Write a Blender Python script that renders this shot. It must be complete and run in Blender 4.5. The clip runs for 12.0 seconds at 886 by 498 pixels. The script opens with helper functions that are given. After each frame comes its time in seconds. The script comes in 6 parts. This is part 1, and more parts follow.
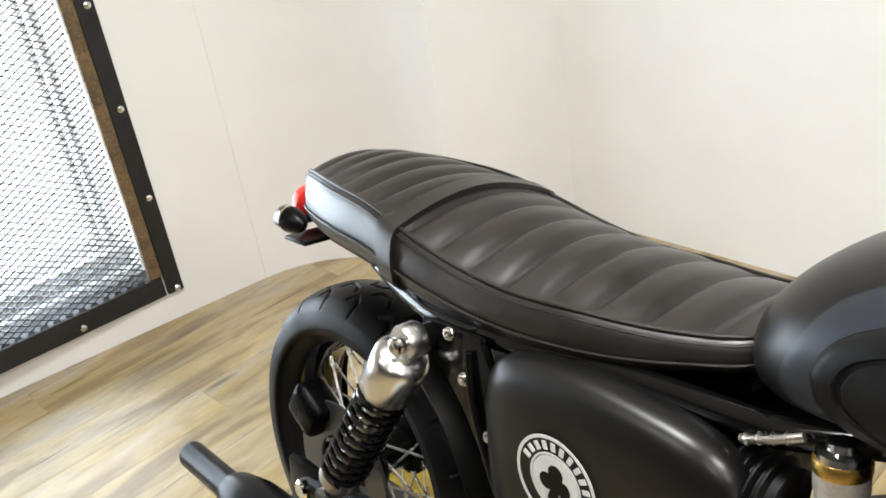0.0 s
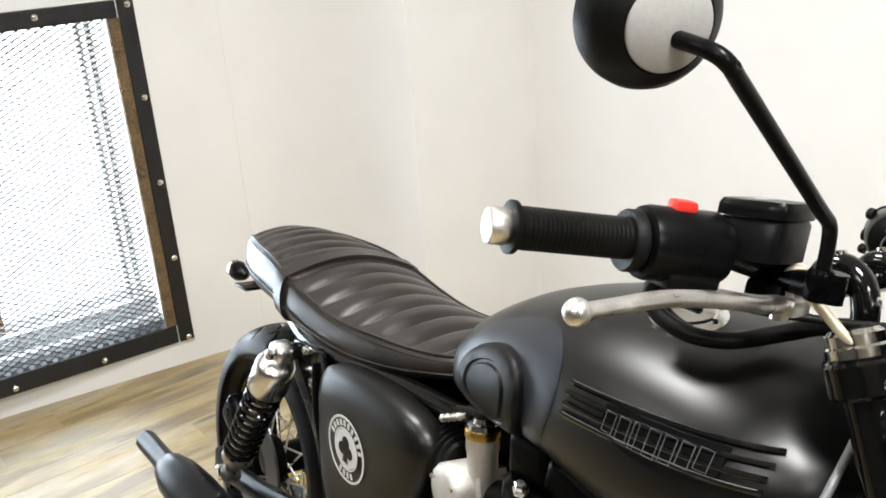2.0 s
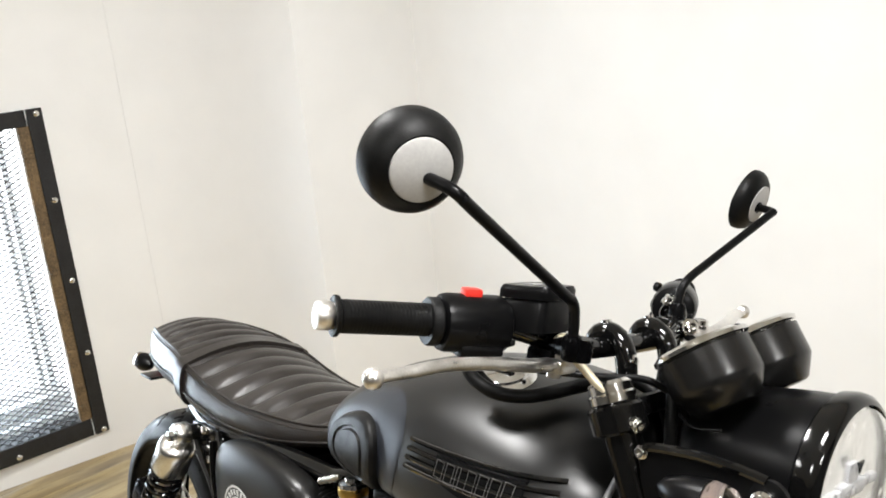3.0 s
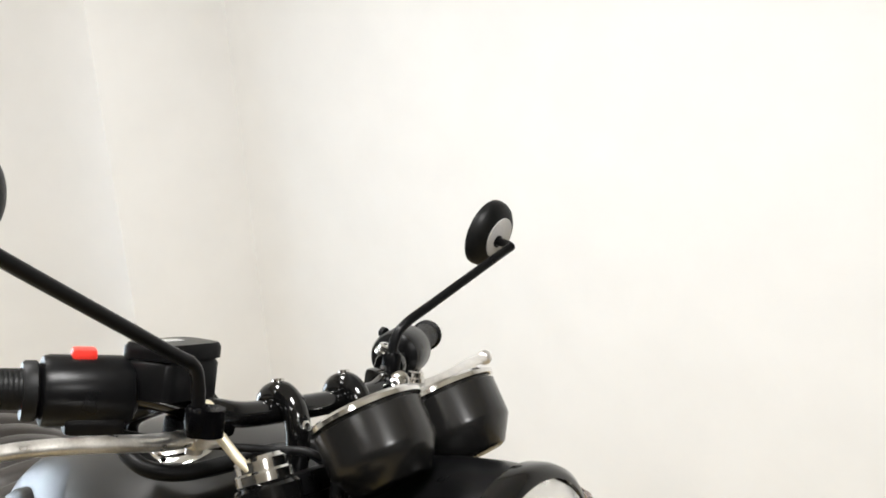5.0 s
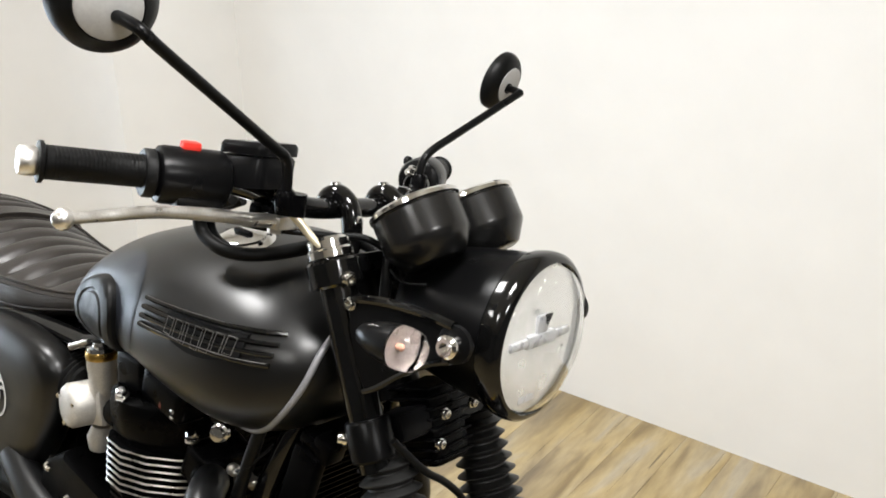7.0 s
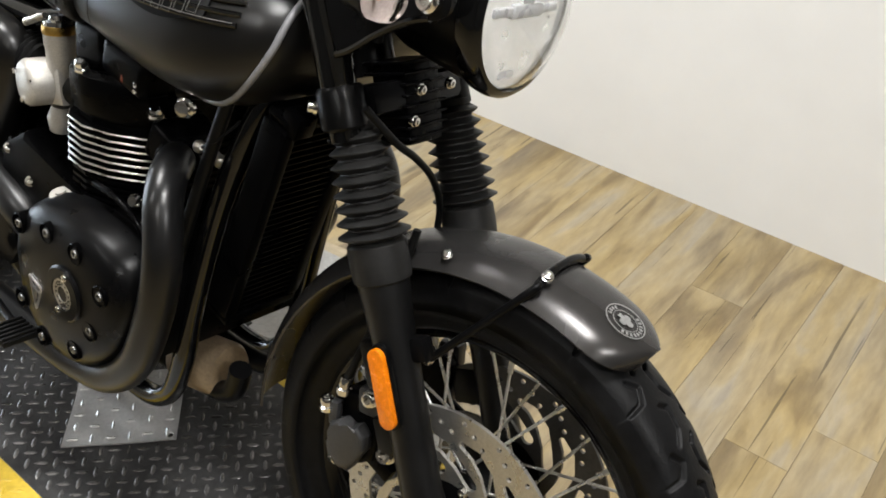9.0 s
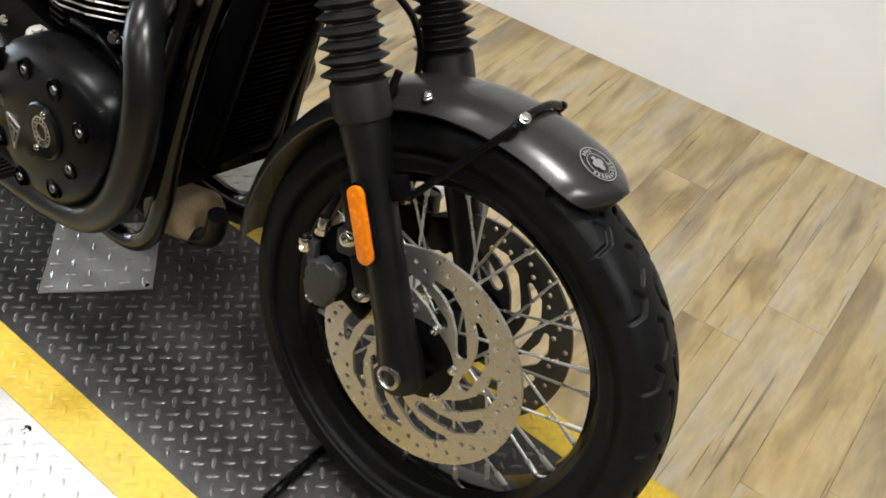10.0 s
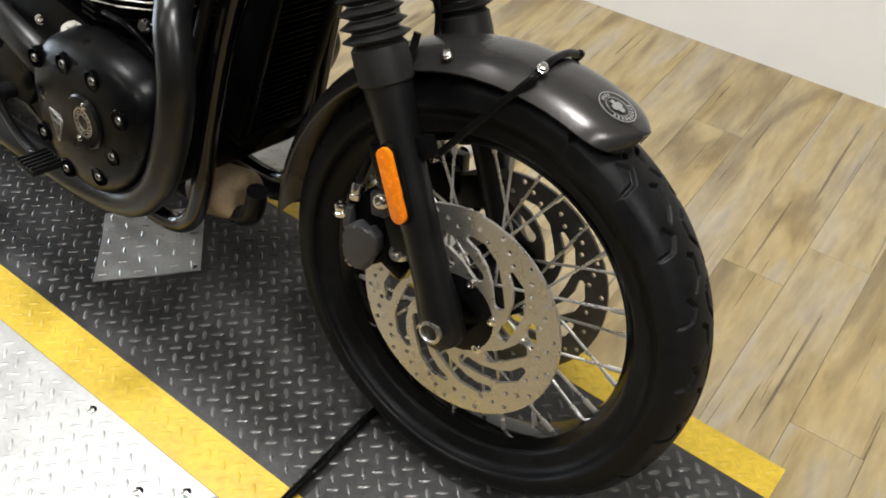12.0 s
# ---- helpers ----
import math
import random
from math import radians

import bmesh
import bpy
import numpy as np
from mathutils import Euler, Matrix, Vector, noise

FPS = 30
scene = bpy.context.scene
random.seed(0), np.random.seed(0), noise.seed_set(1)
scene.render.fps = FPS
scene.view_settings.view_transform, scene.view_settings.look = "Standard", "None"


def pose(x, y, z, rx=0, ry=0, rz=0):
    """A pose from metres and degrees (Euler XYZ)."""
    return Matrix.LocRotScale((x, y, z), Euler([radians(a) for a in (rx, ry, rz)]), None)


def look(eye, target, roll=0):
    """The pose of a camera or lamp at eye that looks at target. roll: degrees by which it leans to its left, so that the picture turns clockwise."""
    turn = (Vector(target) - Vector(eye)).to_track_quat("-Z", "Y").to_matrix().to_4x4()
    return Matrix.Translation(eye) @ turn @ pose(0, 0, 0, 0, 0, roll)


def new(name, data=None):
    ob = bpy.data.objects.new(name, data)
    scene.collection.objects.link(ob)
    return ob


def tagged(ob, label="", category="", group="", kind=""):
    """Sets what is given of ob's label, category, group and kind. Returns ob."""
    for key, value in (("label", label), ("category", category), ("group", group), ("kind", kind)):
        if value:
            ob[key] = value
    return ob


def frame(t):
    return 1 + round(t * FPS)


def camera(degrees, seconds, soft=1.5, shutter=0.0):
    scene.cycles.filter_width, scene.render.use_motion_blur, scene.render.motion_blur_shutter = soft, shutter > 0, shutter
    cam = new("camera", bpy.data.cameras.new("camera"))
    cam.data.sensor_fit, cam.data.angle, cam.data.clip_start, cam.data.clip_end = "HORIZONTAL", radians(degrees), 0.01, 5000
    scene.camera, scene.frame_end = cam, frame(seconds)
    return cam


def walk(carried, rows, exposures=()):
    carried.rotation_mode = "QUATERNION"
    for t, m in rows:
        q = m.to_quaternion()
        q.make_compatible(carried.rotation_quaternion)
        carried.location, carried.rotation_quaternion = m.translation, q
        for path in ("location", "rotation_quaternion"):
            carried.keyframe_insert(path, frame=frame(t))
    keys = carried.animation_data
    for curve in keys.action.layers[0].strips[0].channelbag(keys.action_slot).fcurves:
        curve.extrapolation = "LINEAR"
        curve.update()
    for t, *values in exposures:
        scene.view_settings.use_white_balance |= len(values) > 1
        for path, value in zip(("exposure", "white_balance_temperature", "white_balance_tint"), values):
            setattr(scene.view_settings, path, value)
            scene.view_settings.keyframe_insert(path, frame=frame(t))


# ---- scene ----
cam = camera(50.94, 12.0, soft=1.8)
PATH = [
    (0, (0.9575, -0.5541, 1.2467), (-0.1068, 0.2354, 0.5438), -9.08),
    (0.5, (1.0877, -0.5715, 1.3108), (0.0077, 0.2251, 0.6407), -5.96),
    (1, (1.2600, -0.4876, 1.3350), (0.0954, 0.2260, 0.7150), -4.67),
    (1.5, (1.3774, -0.4876, 1.3297), (0.1769, 0.1737, 0.7203), -4.48),
    (2, (1.5316, -0.5900, 1.3619), (0.3597, 0.1756, 0.8228), -4.25),
    (2.5, (1.6953, -0.6826, 1.4278), (0.5584, 0.1926, 0.9901), -3.30),
    (3, (1.7551, -0.6294, 1.4377), (0.6276, 0.2614, 1.0075), -5.33),
    (3.5, (1.7812, -0.5433, 1.4160), (0.6926, 0.3790, 0.9532), -6.63),
    (3.7, (1.7899, -0.5142, 1.4094), (0.7254, 0.4409, 0.9572), -7.24),
    (5.5, (1.7983, -0.3265, 1.3892), (0.7922, 0.7112, 0.9881), -3.45),
    (6, (1.8273, -0.3362, 1.3891), (0.7875, 0.6550, 0.9575), -5.83),
    (6.5, (1.8702, -0.4724, 1.4008), (0.8944, 0.5626, 0.9248), -3.41),
    (7, (1.8785, -0.5624, 1.3915), (0.9553, 0.4654, 0.8072), -0.21),
    (7.2, (1.8750, -0.5636, 1.3699), (0.9628, 0.4482, 0.7420), -0.74),
    (8.8, (1.8846, -0.5670, 1.2777), (1.0975, 0.3652, 0.4051), 4.04),
    (9, (1.8887, -0.5754, 1.2736), (1.1242, 0.3535, 0.3777), 4.14),
    (9.5, (1.9045, -0.6096, 1.2649), (1.1861, 0.3026, 0.3153), 5.46),
    (10, (1.9240, -0.6301, 1.2430), (1.2778, 0.2615, 0.2245), 8.19),
    (10.5, (1.9297, -0.6379, 1.2238), (1.3424, 0.2188, 0.1416), 10.03),
    (11, (1.9482, -0.6437, 1.2139), (1.3652, 0.1864, 0.1089), 7.61),
    (11.5, (1.9583, -0.6543, 1.2197), (1.3203, 0.1648, 0.1371), 3.94),
    (12, (1.9657, -0.6541, 1.2453), (1.2802, 0.1736, 0.1988), 1.50),
]
EXPOSURES = [(0.0, 0.0), (6.5, 0.0), (7.2, -0.1), (8.8, -0.2), (12.0, -0.2)]
walk(cam, [(t, look(eye, target, roll)) for t, eye, target, roll in PATH], EXPOSURES)

# ---- world, sun, lamps ----
world = bpy.data.worlds.new("daylight")
scene.world = world
world.use_nodes = True
wn = world.node_tree.nodes
sky = wn.new("ShaderNodeTexSky")
sky.sky_type = "NISHITA"
sky.sun_disc = False
sky.sun_elevation, sky.sun_rotation = radians(40), radians(200)
wn["Background"].inputs["Strength"].default_value = 0.12
world.node_tree.links.new(sky.outputs["Color"], wn["Background"].inputs["Color"])


def area_lamp(name, m, sx, sy, watts, color):
    data = bpy.data.lights.new(name, "AREA")
    data.shape, data.size, data.size_y, data.energy, data.color = "RECTANGLE", sx, sy, watts, color
    ob = new(name, data)
    ob.matrix_basis = m
    return ob


area_lamp("window_daylight", look((-1.90, -0.50, 0.46), (0.6, -0.4, 0.40)), 1.4, 1.05, 66, (0.74, 0.87, 1.0))
for lx, ly, watts in ((0.1, -0.1, 50), (1.7, -0.1, 50), (-0.2, -1.6, 16), (1.7, -1.6, 20), (3.4, -0.5, 42)):
    area_lamp("ceiling_panel_light", look((lx, ly, 2.40), (lx, ly, 0.0)), 0.40, 0.40, watts, (1.0, 0.992, 0.980))

# ---- materials ----
MATS = {}


def nodes_of(m):
    m.use_nodes = True
    t = m.node_tree
    return t, t.nodes["Principled BSDF"]


def surface(name, color, rough=0.5, metal=0.0, vary=0.15, scale=30.0, bump=0.0, bump_scale=200.0, coat=0.0, rvary=0.1, spec=0.5):
    """A plain procedural surface: colour that varies at two scales, uneven gloss and fine relief."""
    if name in MATS:
        return MATS[name]
    m = MATS[name] = bpy.data.materials.new(name)
    t, b = nodes_of(m)
    co = t.nodes.new("ShaderNodeTexCoord")
    n1, n2 = t.nodes.new("ShaderNodeTexNoise"), t.nodes.new("ShaderNodeTexNoise")
    n1.inputs["Scale"].default_value, n1.inputs["Detail"].default_value = scale, 5
    n2.inputs["Scale"].default_value, n2.inputs["Detail"].default_value = scale * 7, 3
    for n in (n1, n2):
        t.links.new(co.outputs["Object"], n.inputs["Vector"])
    add = t.nodes.new("ShaderNodeMath")
    add.operation = "ADD"
    t.links.new(n1.outputs["Fac"], add.inputs[0])
    t.links.new(n2.outputs["Fac"], add.inputs[1])
    ramp = t.nodes.new("ShaderNodeMapRange")
    ramp.inputs["From Min"].default_value, ramp.inputs["From Max"].default_value = 0.7, 1.3
    ramp.inputs["To Min"].default_value, ramp.inputs["To Max"].default_value = 1 - vary, 1 + vary
    t.links.new(add.outputs[0], ramp.inputs["Value"])
    mul = t.nodes.new("ShaderNodeVectorMath")
    mul.operation = "SCALE"
    mul.inputs[0].default_value = color[:3]
    t.links.new(ramp.outputs[0], mul.inputs["Scale"])
    t.links.new(mul.outputs[0], b.inputs["Base Color"])
    rr = t.nodes.new("ShaderNodeMapRange")
    rr.inputs["From Min"].default_value, rr.inputs["From Max"].default_value = 0.3, 0.7
    rr.inputs["To Min"].default_value, rr.inputs["To Max"].default_value = max(0.02, rough - rvary), min(1, rough + rvary)
    t.links.new(n1.outputs["Fac"], rr.inputs["Value"])
    t.links.new(rr.outputs[0], b.inputs["Roughness"])
    b.inputs["Metallic"].default_value = metal
    b.inputs["Specular IOR Level"].default_value = spec
    b.inputs["Coat Weight"].default_value = coat
    b.inputs["Coat Roughness"].default_value = 0.08
    if bump:
        n3, bp = t.nodes.new("ShaderNodeTexNoise"), t.nodes.new("ShaderNodeBump")
        n3.inputs["Scale"].default_value, n3.inputs["Detail"].default_value = bump_scale, 4
        bp.inputs["Strength"].default_value, bp.inputs["Distance"].default_value = bump, 0.002
        t.links.new(co.outputs["Object"], n3.inputs["Vector"])
        t.links.new(n3.outputs["Fac"], bp.inputs["Height"])
        t.links.new(bp.outputs["Normal"], b.inputs["Normal"])
    return m


satin_black = surface("satin_black_paint", (0.0028, 0.0028, 0.0030), 0.30, 0.0, 0.15, 20, 0.03, 900, rvary=0.03, spec=0.12)
tank_black = surface("matt_black_tank_paint", (0.0035, 0.0034, 0.0033), 0.34, 0.0, 0.1, 8, 0.02, 1500, rvary=0.02, spec=0.38)
guard_paint = surface("dark_graphite_guard_paint", (0.048, 0.046, 0.045), 0.26, 0.6, 0.1, 8, 0.02, 1500, rvary=0.03, spec=0.4)
graphite = surface("matt_graphite_paint", (0.020, 0.0235, 0.031), 0.38, 0.35, 0.08, 8, 0.02, 1500, rvary=0.02)
gloss_black = surface("gloss_black_paint", (0.0025, 0.0025, 0.0025), 0.09, 0.0, 0.1, 20, coat=0.15, rvary=0.04, spec=0.35)
engine_black = surface("engine_black_coat", (0.0016, 0.0016, 0.0018), 0.30, 0.0, 0.25, 25, 0.1, 700, spec=0.045)
rubber = surface("black_rubber", (0.0040, 0.0040, 0.0040), 0.44, 0.0, 0.3, 40, 0.15, 500, spec=0.14)
tyre_rubber = surface("tyre_rubber", (0.0060, 0.0060, 0.0063), 0.42, 0.0, 0.35, 14, 0.2, 300, spec=0.12)
leather = surface("black_vinyl_leather", (0.0120, 0.0095, 0.0080), 0.34, 0.0, 0.2, 18, 0.12, 900, rvary=0.06, spec=0.62)
spoke_steel = surface("bright_spoke_steel", (0.85, 0.84, 0.82), 0.30, 0.9, 0.08, 30)
pipe_black = surface("satin_black_pipe", (0.0045, 0.0045, 0.0047), 0.34, 0.0, 0.2, 12, 0.05, 600, rvary=0.05, spec=0.36)
# engine black darkened further: shade of recessed and hidden parts put into the colour
shade_black = surface("black_with_painted_shade", (0.0012, 0.0012, 0.0013), 0.34, 0.0, 0.2, 25, 0.05, 700, spec=0.03)
cover_black = surface("satin_black_cover", (0.0024, 0.0024, 0.0026), 0.30, 0.0, 0.15, 25, 0.06, 700, rvary=0.04, spec=0.11)
chrome = surface("chrome", (0.75, 0.74, 0.72), 0.12, 1.0, 0.08, 30, rvary=0.05)
steel = surface("brushed_steel", (0.55, 0.53, 0.49), 0.33, 1.0, 0.12, 60, 0.08, 600)
alloy = surface("cast_alloy", (0.74, 0.72, 0.69), 0.36, 1.0, 0.12, 60, 0.1, 400)
carb_grey = surface("dull_carburettor_alloy", (0.50, 0.48, 0.44), 0.45, 0.5, 0.15, 60, 0.1, 400)
gaiter_rubber = surface("gaiter_rubber", (0.011, 0.0108, 0.0105), 0.48, 0.0, 0.25, 30, 0.1, 400, spec=0.3)
grey_plastic = surface("light_grey_plastic", (0.36, 0.355, 0.345), 0.45, 0.0, 0.08, 40)
red_plastic = surface("red_plastic", (0.62, 0.03, 0.02), 0.35, 0.0, 0.08, 60)
amber = surface("amber_reflector", (0.74, 0.19, 0.004), 0.22, 0.0, 0.2, 120, 0.4, 300)
brass = surface("brass", (0.55, 0.36, 0.10), 0.35, 1.0, 0.15, 60)
white_ink = surface("white_print", (0.62, 0.62, 0.60), 0.5, 0.0, 0.1, 60)
caliper_grey = surface("cast_grey_caliper", (0.040, 0.040, 0.041), 0.40, 0.3, 0.2, 60, 0.2, 500)
disc_steel = surface("brake_disc_steel", (0.54, 0.525, 0.49), 0.32, 0.9, 0.12, 50, 0.06, 900)


# ---- mesh helpers ----
def part(name, bm, material, parent=None, label="", smooth=True, m=None, kind=""):
    """Links a bmesh as one mesh object under a thing or a part."""
    if m is not None:
        bm.transform(m)
    bmesh.ops.recalc_face_normals(bm, faces=bm.faces[:])
    me = bpy.data.meshes.new(name)
    bm.to_mesh(me)
    bm.free()
    me.materials.append(material)
    if smooth:
        me.polygons.foreach_set("use_smooth", [True] * len(me.polygons))
        me.set_sharp_from_angle(angle=radians(38))
    ob = new(name, me)
    if parent is not None:
        ob.parent = parent
    if label or kind:
        tagged(ob, label, kind=kind)
    return ob


def thing(name, label, category, m=None, group="", kind=""):
    ob = new(name)
    ob.empty_display_size = 0.1
    if m is not None:
        ob.matrix_basis = m
    return tagged(ob, label, category, group, kind)


def spline(pts, n):
    """Catmull-Rom through the points, n steps a span."""
    p = [Vector(q) for q in pts]
    out = []
    for i in range(len(p) - 1):
        a, b, c, d = p[max(i - 1, 0)], p[i], p[i + 1], p[min(i + 2, len(p) - 1)]
        for k in range(n):
            s = k / n
            out.append(0.5 * (2 * b + (c - a) * s + (2 * a - 5 * b + 4 * c - d) * s * s + (3 * b - a - 3 * c + d) * s ** 3))
    return out + [p[-1]]


def loft(bm, rings, cap=True, closed=False):
    vs = [[bm.verts.new(p) for p in r] for r in rings]
    k = len(vs[0])
    pairs = list(zip(vs, vs[1:])) + ([(vs[-1], vs[0])] if closed else [])
    for a, b in pairs:
        for i in range(k):
            bm.faces.new((a[i], a[(i + 1) % k], b[(i + 1) % k], b[i]))
    if cap and not closed:
        bm.faces.new(vs[0][::-1])
        bm.faces.new(vs[-1])
    return vs


def side_axes(d):
    d = Vector(d).normalized()
    u = d.cross(Vector((0, 0, 1)) if abs(d.z) < 0.9 else Vector((1, 0, 0))).normalized()
    return d, u, d.cross(u)


def tube(bm, pts, r, n=12, steps=6, cap=True):
    """A round bar along a smooth line; r is one radius or one for each point."""
    radii = r if isinstance(r, (list, tuple)) else [r] * len(pts)
    line = spline(pts, steps) if len(pts) > 2 else [Vector(p) for p in pts]
    rr = [radii[min(int(i / steps), len(radii) - 2)] * (1 - (i / steps) % 1) + radii[min(int(i / steps) + 1, len(radii) - 1)] * ((i / steps) % 1) for i in range(len(line) - 1)] + [radii[-1]] if len(pts) > 2 else radii
    d, u, v = side_axes(line[1] - line[0])
    rings = []
    for i, p in enumerate(line):
        t = (line[min(i + 1, len(line) - 1)] - line[max(i - 1, 0)]).normalized()
        u = (u - t * u.dot(t)).normalized()
        w = t.cross(u)
        rings.append([p + rr[i] * (math.cos(a) * u + math.sin(a) * w) for a in (2 * math.pi * k / n for k in range(n))])
    loft(bm, rings, cap)


def lathe(bm, prof, origin, axis, n=32, closed=False, arc=None):
    """Turns a profile of (radius, height) about an axis through origin."""
    d, u, v = side_axes(axis)
    o = Vector(origin)
    rings = []
    for r, h in prof:
        r = max(r, 1e-4)
        rings.append([o + d * h + r * (math.cos(a) * u + math.sin(a) * v) for a in (2 * math.pi * k / n for k in range(n))])
    loft(bm, rings, cap=not closed, closed=closed)


def rod(bm, a, b, r, n=12, r2=None):
    a, b = Vector(a), Vector(b)
    lathe(bm, [(r, 0), (r if r2 is None else r2, (b - a).length)], a, b - a, n)


def rbox(bm, c, size, bev=0.005, rot=(0, 0, 0), seg=2):
    """A box with rounded edges."""
    made = bmesh.ops.create_cube(bm, size=1)["verts"]
    for v in made:
        v.co = Vector((v.co.x * size[0], v.co.y * size[1], v.co.z * size[2]))
    if bev:
        edges = {e for v in made for e in v.link_edges}
        out = bmesh.ops.bevel(bm, geom=list(edges), offset=bev, segments=seg, affect="EDGES", profile=0.6)
        made = list({v for f in out["faces"] for v in f.verts} | {v for v in made if v.is_valid})
    bmesh.ops.transform(bm, matrix=pose(*c, *rot), verts=made)
    return made


def prism(bm, outline, y0, y1, bev=0.0, seg=2):
    """A plate: an outline of (x, z) between y0 and y1."""
    a = [bm.verts.new((x, y0, z)) for x, z in outline]
    b = [bm.verts.new((x, y1, z)) for x, z in outline]
    k = len(a)
    caps = [bm.faces.new(a), bm.faces.new(b[::-1])]
    for i in range(k):
        bm.faces.new((a[i], b[i], b[(i + 1) % k], a[(i + 1) % k]))
    if bev:
        edges = {e for f in caps for e in f.edges}
        bmesh.ops.bevel(bm, geom=list(edges), offset=bev, segments=seg, affect="EDGES", profile=0.6)


def bolt(bm, p, axis, r=0.007, h=0.006):
    """A socket bolt: a flange, a head and a recess."""
    lathe(bm, [(r * 1.25, -0.002), (r * 1.25, h * 0.25), (r, h * 0.3), (r, h * 0.9), (r * 0.85, h), (r * 0.5, h), (r * 0.5, h * 0.5)], p, axis, 12)

# ---- the room ----
ZF, TOP = -0.286, 2.45


wall_paint = surface("white_wall_paint", (0.82, 0.815, 0.80), 0.55, 0.0, 0.025, 0.8, 0.10, 90)
ceiling_paint = surface("white_ceiling_paint", (0.78, 0.78, 0.77), 0.7, 0.0, 0.03, 2)


def slab(name, pts, z0, z1, mat, kind="structure", parent=None, label="", bev=0.0, soft=False):
    bm = bmesh.new()
    lo = [bm.verts.new((x, y, z0)) for x, y in pts]
    hi = [bm.verts.new((x, y, z1)) for x, y in pts]
    bm.faces.new(lo[::-1])
    top = bm.faces.new(hi)
    for i in range(len(pts)):
        j = (i + 1) % len(pts)
        bm.faces.new((lo[i], lo[j], hi[j], hi[i]))
    if bev:
        bmesh.ops.bevel(bm, geom=list(top.edges), offset=bev, segments=2, affect="EDGES", profile=0.6)
    return part(name, bm, mat, parent, label, smooth=bev > 0 or soft, kind=kind)


def wall_x(y):
    """The window wall's face."""
    return -1.756 + 0.064 * (y - 0.345)


def wall_y(x):
    """The long wall's face."""
    return 1.612 + 0.081 * (x + 1.144)


floor = slab("floor", [(-2.2, -4.2), (5.2, -4.2), (5.2, 2.6), (-2.2, 2.6)], ZF - 0.1, ZF - 0.004, surface("dark_subfloor", (0.05, 0.04, 0.03), 0.8))
slab("ceiling", [(-2.2, -4.2), (5.2, -4.2), (5.2, 2.6), (-2.2, 2.6)], TOP, TOP + 0.1, ceiling_paint)
slab("wall_north", [(-1.144, wall_y(-1.144)), (5.0, wall_y(5.0)), (5.0, wall_y(5.0) + 0.12), (-1.144, wall_y(-1.144) + 0.12)], ZF - 0.004, TOP, wall_paint)
# the corner pier: its flank runs in a soft curve out of the window wall
flank = []
for k in range(17):
    u = k / 16
    flank.append(((1 - u) ** 2 * (wall_x(0.66) + 0.003) + 2 * u * (1 - u) * -1.712 + u * u * -1.213, (1 - u) ** 2 * 0.66 + 2 * u * (1 - u) * 0.98 + u * u * 1.123))
slab("wall_pillar", [(-1.144, 1.612), (-1.144, 1.735), (-1.80, 1.735), (-1.80, 0.66)] + flank, ZF - 0.004, TOP, wall_paint, soft=True)
# two unseen walls, added dark to cut bounce light and keep reflections black
slab("unseen_wall_east", [(5.0, -4.0), (5.12, -4.0), (5.12, 2.4), (5.0, 2.4)], ZF - 0.004, TOP, surface("unseen_dark_wall_paint", (0.09, 0.088, 0.085), 0.6, 0.0, 0.05, 1.0, 0.1, 90))
slab("unseen_wall_south", [(-2.1, -4.12), (5.12, -4.12), (5.12, -4.0), (-2.1, -4.0)], ZF - 0.004, TOP, surface("unseen_dark_wall_paint", (0.09, 0.088, 0.085), 0.6, 0.0, 0.05, 1.0, 0.1, 90))
# the window wall, in four pieces round the opening
WY0, WY1, WZ0, WZ1 = -1.30, 0.314, -0.125, 1.04


def west(y0, y1, z0, z1):
    slab("wall_west", [(wall_x(y0), y0), (wall_x(y1), y1), (wall_x(y1) - 0.16, y1), (wall_x(y0) - 0.16, y0)], z0, z1, wall_paint)


west(WY1, 1.75, ZF - 0.004, TOP)
west(-4.0, WY0, ZF - 0.004, TOP)
west(WY0, WY1, ZF - 0.004, WZ0)
west(WY0, WY1, WZ1, TOP)

# ---- the caged window ----
WX = -1.756
frame_steel = surface("black_window_steel", (0.02, 0.02, 0.021), 0.45, 0.3, 0.3, 25, 0.1, 300)
rusty = surface("rusty_brown_edge", (0.13, 0.085, 0.04), 0.7, 0.0, 0.5, 18, 0.3, 150)
white_frame = surface("white_window_frame", (0.75, 0.75, 0.74), 0.45, 0.0, 0.05, 10)
window = thing("window_1", "daylit window behind a black steel frame with expanded metal mesh", "window", kind="structure")


def frame_bar(name, y0, y1, z0, z1, x0, x1, mat, label=""):
    bm = bmesh.new()
    rbox(bm, ((x0 + x1) / 2, (y0 + y1) / 2, (z0 + z1) / 2), (abs(x1 - x0), y1 - y0, z1 - z0), 0.002, seg=1)
    return part(name, bm, mat, window, label)


